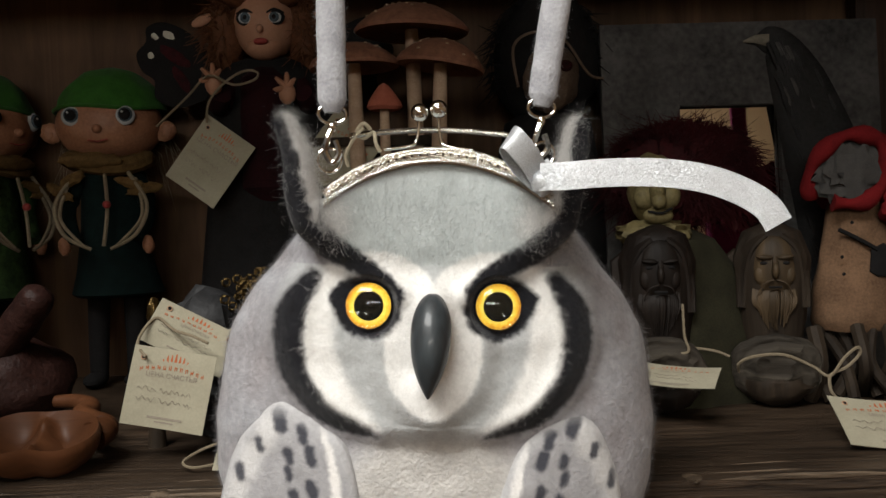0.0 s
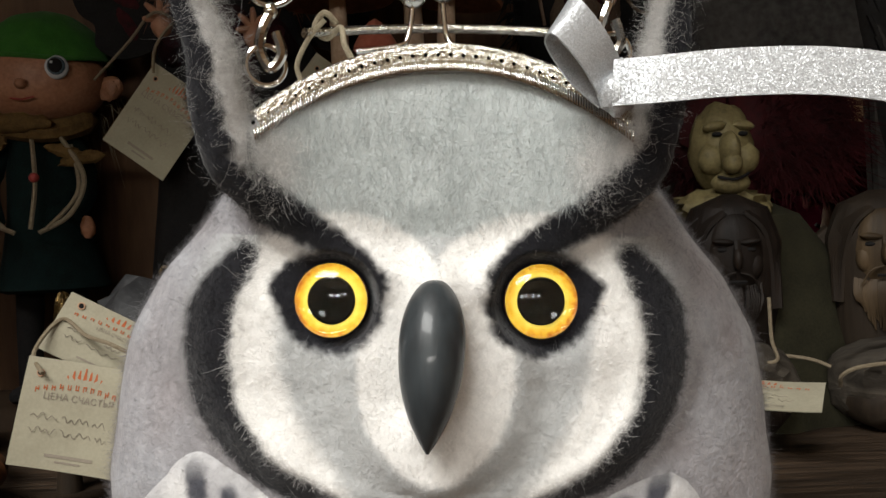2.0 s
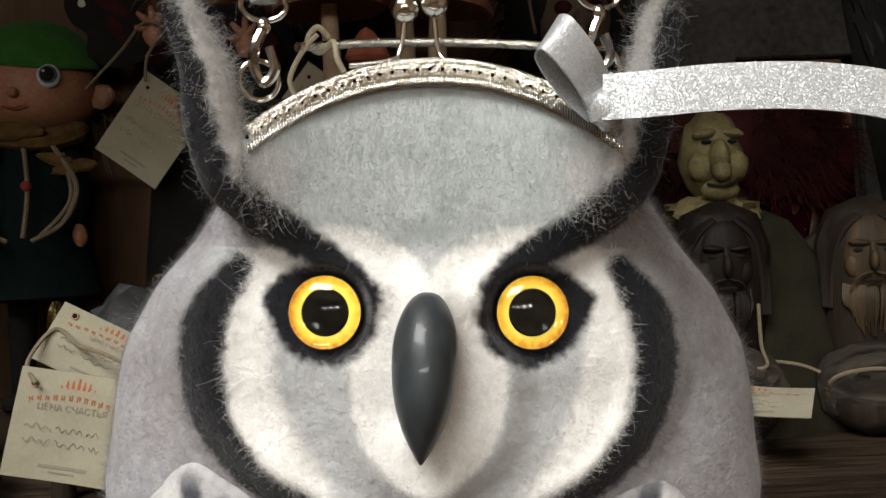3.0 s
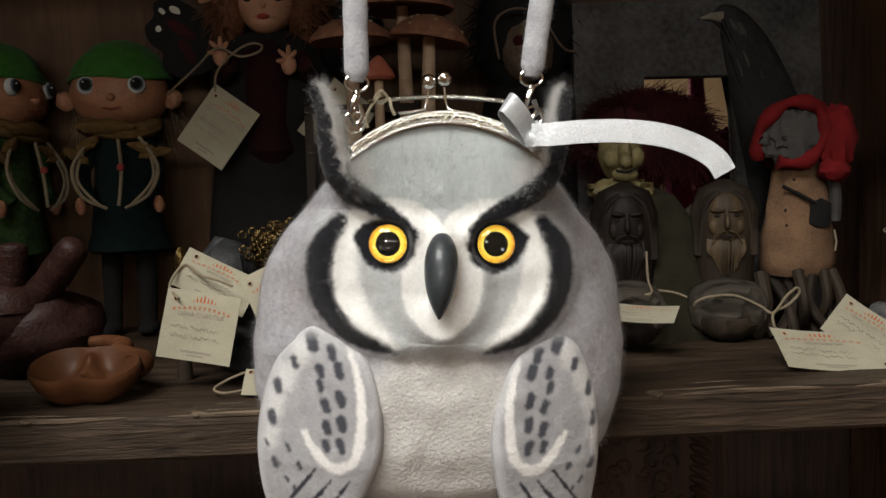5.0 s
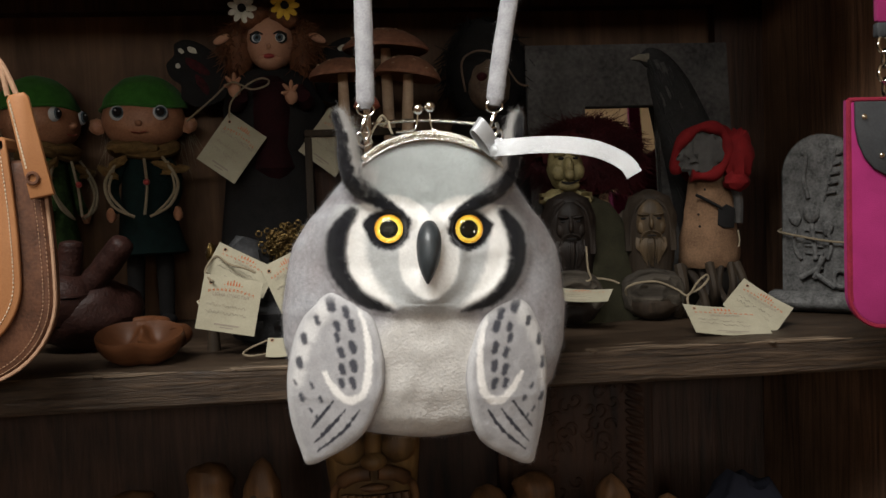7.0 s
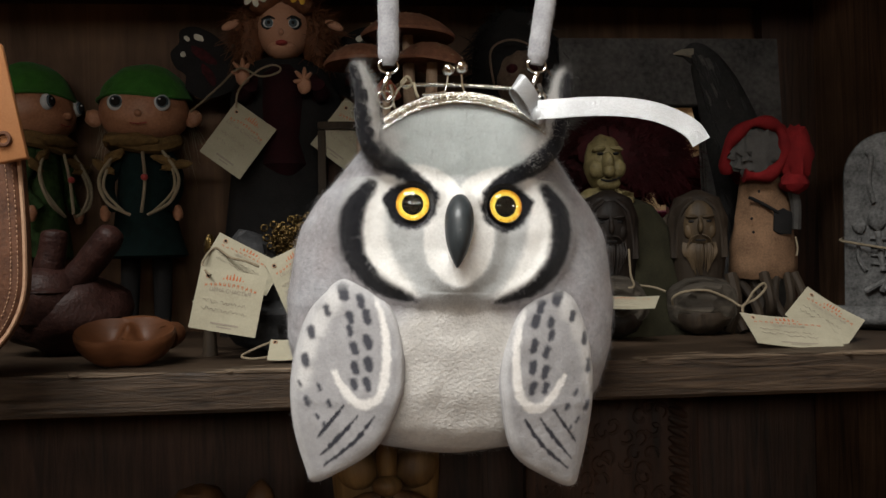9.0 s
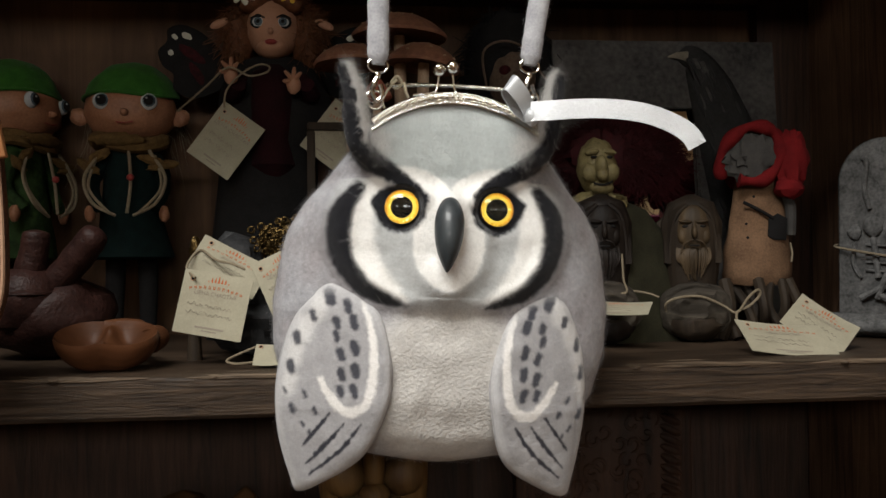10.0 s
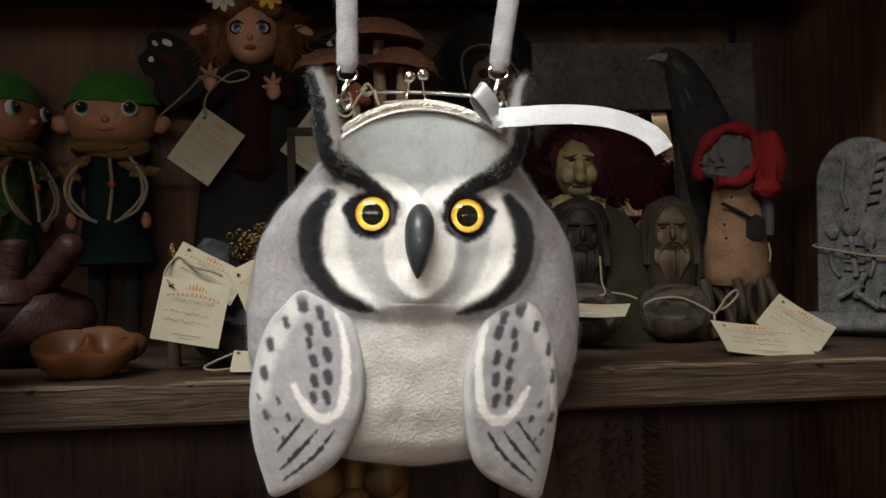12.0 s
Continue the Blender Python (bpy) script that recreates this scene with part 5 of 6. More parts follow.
# small shadow-box frame with a tag on top
box = tagged(new("wooden_box_frame"), "small brown wooden box frame standing on the shelf", "box")
for lo, hi in (((-0.042, 0.545, SHELF_Z), (-0.036, 0.575, 1.394)), ((0.034, 0.545, SHELF_Z), (0.04, 0.575, 1.394)), ((-0.042, 0.545, 1.3942), (0.04, 0.575, 1.400)), ((-0.0358, 0.545, SHELF_Z), (0.0338, 0.575, 1.240))):
    s = Shape()
    s.box(lo, hi, bevel=0.0012)
    part("frame_board", s, DARKWOOD, box)
s = Shape()
s.box((-0.0355, 0.567, 1.2405), (0.0335, 0.572, 1.3935), bevel=0.0005)
part("back_board", s, POST, box)
paper_tag("price_tag", (-0.020, 0.548, 1.419), (0.01, 0.548, 1.396), (-0.049, 0.548, 1.384), "cream card price tag tucked over a wooden box", 2)

# dark hooded figure
s = Shape()
s.ball((0.12, 0.592, 1.452), (0.036, 0.03, 0.048), 0, 28, 0.15, 2)
hairs(s, (0.12, 0.592, 1.452), (0.035, 0.029, 0.046), 0, 500, 0.010, 0.8, 5, -0.4, 0.0005, lambda d: d.y < -0.5)
s.ball((0.12, 0.57, 1.438), (0.019, 0.016, 0.024), 1, 24, 0.12, 6)
s.ball((0.12, 0.553, 1.435), (0.004, 0.006, 0.007), 1, 12)
for k in (-1, 1):
    s.ball((0.12 + k * 0.008, 0.556, 1.443), (0.005, 0.003, 0.004), 2, 12)
s.tube(curve_pts([(0.097, 0.555, 1.43), (0.094, 0.55, 1.455), (0.108, 0.549, 1.464), (0.126, 0.549, 1.459), (0.142, 0.551, 1.437), (0.152, 0.553, 1.434)], 30), 0.0009, 3, 6)
s.lathe([(0.012, 1.42), (0.03, 1.41), (0.04, 1.36), (0.046, 1.29), (0.05, SHELF_Z)], (0.12, 0.592, 0), 0, 24, 0.12, 5)
thing("hooded_figurine", s, [SOOT, SKULL, REDHAIR, SKULL], "dark figurine with black hair and brown mask face", "figurine")

# board with a raven relief and a mirror set in it
rav = tagged(new("raven_mirror_board"), "grey sponged board with raven relief and inset mirror", "mirror")
board_m = Matrix.Translation((0.155, 0.558, SHELF_Z)) @ Matrix.Rotation(radians(-5), 4, "X")
W_, H_ = 0.187, 0.24
mx0, mx1, mz0, mz1 = 0.052, 0.119, 0.06, 0.184
for lo, hi in (((0, 0, 0), (mx0, 0.006, H_)), ((mx1, 0, 0), (W_, 0.006, H_)), ((mx0 + 0.0001, 0, 0), (mx1 - 0.0001, 0.006, mz0)), ((mx0 + 0.0001, 0, mz1), (mx1 - 0.0001, 0.006, H_))):
    s = Shape()
    s.box(lo, hi, bevel=0.0003, m=board_m)
    part("board", s, SLATE, rav)
s = Shape()
s.box((mx0 - 0.002, 0.0065, mz0 - 0.002), (mx1 + 0.002, 0.009, mz1 + 0.002), bevel=0.0002, m=board_m)
part("mirror_glass", s, MIRROR, rav, "small mirror pane", smooth=False)
s = Shape()
prof = np.interp(np.linspace(0, 1, 41), [0, 0.07, 0.14, 0.24, 0.4, 0.6, 0.8, 1], [0.0006, 0.0025, 0.0085, 0.0105, 0.019, 0.0265, 0.026, 0.014])
path = curve_pts([(0.098, -0.001, 0.2255), (0.109, -0.001, 0.2265), (0.119, -0.001, 0.224), (0.129, -0.001, 0.205), (0.139, -0.001, 0.175), (0.148, -0.001, 0.14), (0.154, -0.001, 0.1), (0.158, -0.001, 0.06), (0.16, -0.001, 0.03)], 40)
s.tube([board_m @ V3(p) for p in path], [float(p) for p in prof[:len(path)]], 0, 16, flat=0.25)
rng = random.Random(9)
for _ in range(70):
    q = rng.randint(10, 36)
    px_, _, pz_ = path[q]
    ox = rng.uniform(-0.8, 0.8) * float(prof[q])
    a0 = V3((px_ + ox, -0.004 - 0.001 * rng.random(), pz_))
    s.tube([board_m @ a0, board_m @ (a0 + V3((0.003, -0.0006, -0.008))), board_m @ (a0 + V3((0.005, 0.0005, -0.016)))], [0.0012, 0.0016, 0.0003], 1 if rng.random() < 0.16 else 0, 5)
part("raven_relief", s, [RAVEN, SLATE], rav, "dark raven in low relief")
s = Shape()
s.tube([board_m @ V3(p) for p in ((0.0955, -0.003, 0.2255), (0.103, -0.0035, 0.227), (0.112, -0.0035, 0.226))], [0.0006, 0.0026, 0.0042], 0, 8, flat=0.5)
part("raven_beak", s, BONE, rav, "pale grey beak")

# goblin puppet
s = Shape()
gx, gy = 0.170, 0.503
s.ball((gx, gy, 1.361), (0.0145, 0.014, 0.021), 0, 30, 0.1, 4)
s.ball((gx - 0.001, gy - 0.015, 1.359), (0.0045, 0.008, 0.009), 0, 18, 0.1)
s.ball((gx - 0.001, gy - 0.0185, 1.3535), (0.0042, 0.0055, 0.0048), 0, 16, 0.15)
for k in (-1, 1):
    s.ball((gx + k * 0.0075, gy - 0.010, 1.356), (0.0062, 0.005, 0.007), 0, 16, 0.15, k)
    s.ball((gx + k * 0.0058, gy - 0.0128, 1.3668), (0.0024, 0.0016, 0.0011), 2, 12)
    s.ball((gx + k * 0.0062, gy - 0.0105, 1.3705), (0.0055, 0.004, 0.0024), 0, 14, 0.2, k, turn=Matrix.Rotation(radians(k * 8), 3, "Y"))
s.ball((gx, gy - 0.0125, 1.345), (0.009, 0.005, 0.005), 0, 16)
s.tube(curve_pts([(gx - 0.007, gy - 0.0165, 1.3478), (gx, gy - 0.0185, 1.3465), (gx + 0.007, gy - 0.0165, 1.349)], 10), 0.0007, 2, 5)
s.ball((gx, gy, 1.334), (0.022, 0.016, 0.009), 0, 24, 0.35, 8, freq=5)
s.ball((gx + 0.026, gy + 0.028, 1.37), (0.044, 0.02, 0.03), 1, 44, 0.3, 3, freq=7)
hairs(s, (gx + 0.026, gy + 0.027, 1.37), (0.044, 0.02, 0.03), 1, 3600, 0.011, 0.5, 11, -0.8, 0.00022, lambda d: d.y < -0.3 and d.x < -0.1 and d.z < 0.6)
s.lathe([(0.012, 1.336), (0.026, 1.33), (0.034, 1.31), (0.038, 1.28), (0.045, SHELF_Z)], (gx + 0.016, gy + 0.018, 0), 3, 36, 0.35, 2)
thing("goblin_puppet", s, [GOBLIN, REDHAIR, SOOT, OLIVE], "clay goblin puppet with bushy dark red hair and olive cloak", "puppet")


# carved bearded heads on driftwood
def bearded_carving(name, x, y, k, wood_, label, turn):
    s = Shape()
    z = 0.0
    rows = []
    for i in range(30):
        t = i / 29
        zz = 0.02 + 0.086 * t
        r = float(np.interp(t, [0, 0.2, 0.45, 0.75, 0.93, 1], [0.015, 0.0175, 0.0195, 0.0215, 0.016, 0.003]))
        ring = []
        for j in range(40):
            a0 = 2 * math.pi * j / 40
            q = 1 + 0.05 * noise.noise(V3((math.cos(a0) * 2, math.sin(a0) * 2, zz * 30 + x * 40)))
            if 0.3 < t:
                q += 0.035 * math.sin(a0 * 14 + zz * 40) * (0.4 if math.sin(a0) < -0.4 else 1)
            ring.append((r * q * math.cos(a0), r * 0.75 * q * math.sin(a0), zz))
        rows.append(ring)
    s.grid(rows, 1)
    s.ball((0, -0.0105, 0.0795), (0.0122, 0.0075, 0.019), 0, 28)
    s.ball((0, -0.0185, 0.078), (0.0022, 0.0036, 0.005), 0, 14)
    s.tube([(0, -0.0165, 0.086), (0, -0.0188, 0.08)], 0.0017, 0, 8)
    for q in (-1, 1):
        s.ball((q * 0.0055, -0.0165, 0.0855), (0.005, 0.0028, 0.0017), 0, 12, turn=Matrix.Rotation(radians(-q * 6), 3, "Y"))
        s.ball((q * 0.0055, -0.0163, 0.0822), (0.0028, 0.0014, 0.0012), 2, 10)
        s.ball((q * 0.0075, -0.0138, 0.0755), (0.004, 0.003, 0.006), 0, 12)
        s.tube(curve_pts([(q * 0.001, -0.0185, 0.0725), (q * 0.006, -0.0185, 0.0705), (q * 0.0095, -0.016, 0.064)], 12), [0.0006] * 8 + [0.0004] * 5, 0, 7)
        for w in range(5):
            s.tube(curve_pts([(q * (0.004 + w * 0.0012), -0.012 + w * 0.001, 0.098), (q * (0.012 + w * 0.001), -0.012 + w * 0.0015, 0.09), (q * (0.0155 + w * 0.0008), -0.0095 + w * 0.001, 0.075), (q * (0.0165 + w * 0.0006), -0.008, 0.056)], 16), 0.0016, 1, 6)
    rng = random.Random(int(x * 1000))
    for _ in range(60):
        bx = rng.uniform(-0.011, 0.011)
        ln = 0.024 * (1 - (bx / 0.016) ** 2) * rng.uniform(0.8, 1.1)
        s.tube(curve_pts([(bx, -0.0145 + abs(bx) * 0.3, 0.069), (bx * 1.05 + rng.uniform(-0.001, 0.001), -0.0175 + abs(bx) * 0.3, 0.06), (bx * 0.8, -0.0145, 0.068 - ln)], 10), [0.0009] * 8 + [0.0004] * 3, 0, 5)
    s.tube([(-0.0035, -0.0185, 0.0685), (0.0035, -0.0185, 0.0685)], 0.0007, 2, 5)
    s.slab([(-0.025, 0.02), (-0.019, 0.02), (-0.013, 0.075), (-0.020, 0.09), (-0.026, 0.085)], 0.01, Matrix.Translation((0, 0.004, 0)), 1, 0.002)
    rows = []
    for i in range(16):
        t = i / 15
        ring = []
        for j in range(36):
            a0 = 2 * math.pi * j / 36
            q = 1 + 0.13 * noise.noise(V3((math.cos(a0) * 1.6, math.sin(a0) * 1.6, x * 30))) + 0.07 * noise.noise(V3((math.cos(a0) * 7, math.sin(a0) * 7, t * 3)))
            r = 0.0245 * q * math.sin(math.pi * (0.04 + 0.5 * t)) ** 0.6
            dome = 0.0022 * math.sin(t * 15 + j * 0.15) * (1 - t) + 0.0012 * noise.noise(V3((j * 0.7, t * 9, x * 20)))
            ring.append((r * math.cos(a0), -0.030 + 0.012 * t + dome - 0.3 * r * math.sin(a0), 0.0225 + 0.9 * r * math.sin(a0)))
        rows.append(ring)
    s.grid(rows, 3)
    s.ball((0, -0.012, 0.012), (0.02, 0.02, 0.012), 1, 20, 0.2, x * 9)
    ob = thing(name, s, [FACEWOOD if k else BARK, wood_ if k else BARK, SOOT, GREYWOOD], label, "carving", "bearded carvings")
    ob.matrix_world = pose(x, y, SHELF_Z, 0, 0, turn)
    return ob


bearded_carving("bearded_carving", 0.238, 0.497, 1, DARKWOOD, "driftwood carving of a bearded old head", -14)
bearded_carving("bearded_carving", 0.168, 0.487, 0, DARKWOOD, "dark driftwood carving of a bearded head", -8)
cord("foot_twine", [(0.208, 0.468, 1.257), (0.2065, 0.463, 1.2625), (0.214, 0.460, 1.2665), (0.230, 0.459, 1.267), (0.245, 0.457, 1.2605), (0.252, 0.452, 1.256), (0.259, 0.450, 1.266), (0.266, 0.450, 1.2715), (0.268, 0.451, 1.268), (0.261, 0.451, 1.261), (0.252, 0.451, 1.2565), (0.249, 0.444, 1.250), (0.246, 0.430, 1.2485)], 0.0009, "pale twine bow tied round driftwood", 70)
paper_tag("price_tag", (0.2320, 0.410, 1.2555), (0.2880, 0.410, 1.2505), (0.2170, 0.384, 1.2405), "cream card price tag lying against driftwood", 2)
paper_tag("price_tag", (0.2890, 0.432, 1.2700), (0.3180, 0.413, 1.2480), (0.2580, 0.417, 1.2570), "cream card price tag lying on the shelf", 3)
paper_tag("price_tag", (0.146, 0.457, 1.2680), (0.188, 0.436, 1.2662), (0.138, 0.438, 1.2600), "cream card price tag lying flat on driftwood", 2)
cord("tag_twine", [(0.174, 0.457, 1.297), (0.1745, 0.456, 1.28), (0.176, 0.455, 1.271), (0.165, 0.457, 1.2705), (0.15, 0.46, 1.2715), (0.165, 0.463, 1.273), (0.19, 0.462, 1.2705), (0.2, 0.459, 1.267)], 0.0008, "stiff pale twine standing up from a tag", 50)

# doll with red kerchief and eye patch
s = Shape()
rows = []
for i in range(26):
    t = i / 25
    zz = 1.273 + 0.085 * t
    r = float(np.interp(t, [0, 0.06, 0.3, 0.7, 1], [0.021, 0.0255, 0.0255, 0.0205, 0.016]))
    rows.append([(0.2915 + 0.004 * t + r * math.cos(a0) * (1 + 0.12 * noise.noise(V3((math.cos(a0) * 2, math.sin(a0) * 2, zz * 50)))), 0.508 + 0.68 * r * math.sin(a0) * (1 + 0.16 * noise.noise(V3((math.cos(a0) * 3, math.sin(a0) * 3, zz * 60)))), zz + 0.002 * noise.noise(V3((a0 * 1.5, t, 3)))) for a0 in np.linspace(0, 6.283, 36, endpoint=False)])
s.grid(rows, 0)
s.ball((0.299, 0.515, 1.366), (0.030, 0.024, 0.025), 1, 34, 0.22, 3, freq=5)
s.ball((0.284, 0.494, 1.367), (0.021, 0.008, 0.0185), 2, 36, 0.4, 5, freq=5)
s.tube(curve_pts([(0.264, 0.503, 1.353), (0.262, 0.495, 1.372), (0.278, 0.49, 1.388), (0.298, 0.49, 1.385), (0.303, 0.489, 1.366), (0.29, 0.489, 1.35), (0.272, 0.491, 1.35)], 40), [0.0045 * (1 + 0.3 * math.sin(i * 0.9)) for i in range(41)], 1, 10)
s.ball((0.312, 0.492, 1.364), (0.013, 0.012, 0.022), 1, 20, 0.35, 9, freq=4)
s.ball((0.309, 0.488, 1.344), (0.011, 0.008, 0.008), 1, 18, 0.35, 2, freq=5)
s.slab([(0.293, 1.309), (0.298, 1.306), (0.307, 1.306), (0.308, 1.322), (0.301, 1.3255), (0.294, 1.322)], 0.0015, Matrix.Translation((0, 0.4895, 0)), 3, 0.0005)
s.tube(curve_pts([(0.276, 0.4925, 1.334), (0.287, 0.4905, 1.328), (0.297, 0.4895, 1.322)], 12), 0.0013, 3, 6)
s.tube(curve_pts([(0.306, 0.491, 1.345), (0.3125, 0.494, 1.33), (0.313, 0.496, 1.31)], 12), 0.004, 2, 8)
for bx, bz in ((0.277, 1.318), (0.278, 1.308), (0.283, 1.338)):
    s.ball((bx, 0.4905, bz), (0.0011, 0.0008, 0.0011), 3, 8)
s.tube([(0.311, 0.492, 1.304), (0.3115, 0.49, 1.296), (0.3105, 0.49, 1.29)], 0.0008, 4, 5)
rng = random.Random(4)
for i in range(9):
    bx = 0.262 + 0.006 * i
    s.tube(curve_pts([(bx + rng.uniform(-0.004, 0.004), 0.5 + rng.uniform(-0.012, 0.012), 1.277), (bx + rng.uniform(-0.01, 0.01), 0.49 + rng.uniform(-0.012, 0.012), 1.256), (bx + rng.uniform(-0.008, 0.008), 0.488 + rng.uniform(-0.014, 0.016), SHELF_Z + 0.002)], 10), rng.uniform(0.003, 0.0048), 5, 8)
thing("kerchief_doll", s, [SACK, REDCLOTH, GREYCLOTH, SOOT, TWINE, DARKWOOD], "tan cloth doll with red kerchief and black eye patch", "doll")

# tombstone ornament
tm = pose(0.375, 0.480, SHELF_Z, 0, 0, -45)
tomb = tagged(new("tombstone_ornament"), "grey cast tombstone ornament with relief and twine", "ornament")
tomb.matrix_world = tm @ Matrix.Scale(1.045, 4)
s = Shape()
out = [(-0.03, 0.008), (0.03, 0.008), (0.0295, 0.108)] + [(0.0295 * math.cos(a0), 0.108 + 0.032 * math.sin(a0)) for a0 in np.linspace(0.15, math.pi - 0.15, 18)] + [(-0.0295, 0.108)]
s.slab(out, 0.019, None, 0, 0.0025)
part("slab", s, STONE, tomb)
s = Shape()
rows = []
for i in range(26):
    x = -0.038 + 0.076 * i / 25
    rows.append([(x, 0.004 + 0.0165 * (1 + 0.1 * noise.noise(V3((x * 90, a0, 0)))) * math.cos(a0), 0.0085 + 0.0085 * (1 + 0.12 * noise.noise(V3((x * 120, a0 * 2, 4)))) * math.sin(a0)) for a0 in np.linspace(0, 6.283, 20, endpoint=False)])
s.grid(rows)
part("base", s, STONE, tomb, "rough grey log-shaped base")
s = Shape()
s.ball((-0.006, -0.001, 0.078), (0.0065, 0.004, 0.0075), 0, 16, 0.15, 3)
s.tube(curve_pts([(-0.008, -0.001, 0.09), (-0.011, -0.0015, 0.105), (-0.009, -0.0015, 0.122), (-0.012, -0.001, 0.126)], 16), 0.0018, 0, 7)
for i in range(5):
    s.tube([(0.005 + 0.0022 * i, -0.0012, 0.093 + 0.0075 * i), (0.0135 + 0.0012 * i, -0.0022, 0.0945 + 0.0075 * i)], 0.0012, 0, 7)
s.tube([(0.004, -0.0008, 0.088), (0.013, -0.0008, 0.128)], 0.001, 0, 6)
for k in (-1, 1):
    s.ball((-0.006 + k * 0.012, -0.0005, 0.07 - k * 0.004), (0.0048, 0.003, 0.0055), 0, 14, 0.3, k)
    s.tube(curve_pts([(-0.006 + k * 0.012, -0.001, 0.066), (-0.005 + k * 0.014, -0.0015, 0.052), (-0.004 + k * 0.01, -0.001, 0.042)], 12), 0.0016, 0, 6)
s.tube(curve_pts([(-0.006, -0.001, 0.07), (-0.004, -0.0015, 0.055), (-0.003, -0.001, 0.042)], 10), 0.0022, 0, 8)
for i in range(4):
    s.tube([(-0.011, -0.0008, 0.065 - 0.006 * i), (0.003, -0.0018, 0.064 - 0.006 * i)], 0.001, 0, 6)
for cx, cz, tw in ((-0.006, 0.032, 0.5), (0.004, 0.026, -0.6), (0.0, 0.036, 1.2)):
    s.tube([(cx - 0.009 * math.cos(tw), -0.002, cz - 0.009 * math.sin(tw)), (cx, -0.004, cz), (cx + 0.009 * math.cos(tw), -0.002, cz + 0.009 * math.sin(tw))], [0.0024, 0.0018, 0.0026], 0, 8)
s.tube([(0.016 + 0.0055 * math.cos(a0), -0.002, 0.027 + 0.0065 * math.sin(a0)) for a0 in np.linspace(0, 6.283, 18, endpoint=False)], 0.002, 0, 7, True)
part("relief", s, STONE, tomb, "cast skeleton and bone relief")
s = Shape()
s.tube(curve_pts([(-0.0312, 0.019, 0.066), (-0.0312, -0.001, 0.064), (-0.012, -0.006, 0.06), (0.01, -0.005, 0.056), (0.0312, -0.001, 0.0545), (0.0312, 0.02, 0.055)], 40), 0.0009, 0, 6)
part("twine", s, TWINE, tomb, "twine wrapped round the stone")

# carved double bowl with curling stem
s = Shape()
rows = []
for i in range(22):
    t = i / 21
    ring = []
    for j in range(64):
        a0 = 2 * math.pi * j / 64
        lobe = 1 - 0.16 * abs(math.cos(a0 - math.pi / 2)) ** 14 - 0.14 * abs(math.cos(a0 + math.pi / 2)) ** 12 * (math.sin(a0) < 0)
        if t < 0.55:
            u = t / 0.55
            r, z = 0.0285 * (0.35 + 0.65 * math.sin(u * math.pi / 2) ** 0.8), 0.001 + 0.0195 * u ** 1.5
        elif t < 0.62:
            r, z = 0.0275, 0.0212
        else:
            u = (t - 0.62) / 0.38
            r, z = 0.0265 * (1 - u) ** 0.7 + 0.0004, 0.0205 - 0.0125 * math.sin(u * math.pi / 2) + 0.0085 * math.exp(-(math.cos(a0) * (1 - u) * 7) ** 2) * min(1, u * 2)
        ring.append((r * lobe * math.cos(a0), 0.72 * r * lobe * math.sin(a0), z))
    rows.append(ring)
s.grid(rows)
s.tube(curve_pts([(0.022, 0.008, 0.012), (0.025, 0.016, 0.011), (0.017, 0.026, 0.008), (0.008, 0.037, 0.006), (0.009, 0.049, 0.003), (-0.002, 0.060, 0.000), (-0.014, 0.064, -0.002)], 48), [0.0074 * (1 - 0.55 * i / 48) for i in range(49)], 0, 14)
bowl = thing("carved_bowl", s, TERRA, "reddish carved wooden double bowl with curling stem", "bowl")
turned = pose(0, 0, 0, 20, 0, 4)
bowl.matrix_world = pose(-0.146, 0.389, SHELF_Z - min((turned @ vtx.co).z for vtx in bowl.data.vertices), 20, 0, 4)

# horned ceramic vessel
vessel = tagged(new("horned_vessel"), "dark oxblood ceramic vessel with two horns", "vessel")
s = Shape()
s.ball((-0.205, 0.468, 1.2615), (0.042, 0.034, 0.0275), 0, 34, 0.12, 3)
part("belly", s, OXBLOOD, vessel)
s = Shape()
s.lathe([(0.001, 0.021), (0.012, 0.0195), (0.019, 0.013), (0.0215, 0.004), (0.021, -0.008), (0.017, -0.016)], (-0.213, 0.452, 1.272), 0, 28, 0.12, 4)
s.tube([(-0.213 + 0.0205 * math.cos(q), 0.452 + 0.0205 * math.sin(q), 1.2765) for q in np.linspace(0, 6.283, 30, endpoint=False)], 0.0018, 0, 7, True)
part("neck", s, OXBLOOD, vessel)
for ctrl, rad in (([(-0.212, 0.450, 1.286), (-0.208, 0.449, 1.3), (-0.206, 0.448, 1.311), (-0.2055, 0.448, 1.3165)], 0.0095), ([(-0.2, 0.456, 1.278), (-0.186, 0.451, 1.293), (-0.173, 0.446, 1.308), (-0.1665, 0.444, 1.317)], 0.0105)):
    s = Shape()
    line = curve_pts(ctrl, 24)
    s.tube(line, [rad * (1 + 0.06 * noise.noise(V3((i * 0.5, rad * 900, 0)))) * (1 - max(0, (i / (len(line) - 1) - 0.78) / 0.22) ** 2 * 0.92) * (1 - 0.2 * i / len(line)) for i in range(len(line))], 0, 18)
    part("horn", s, OXBLOOD, vessel)

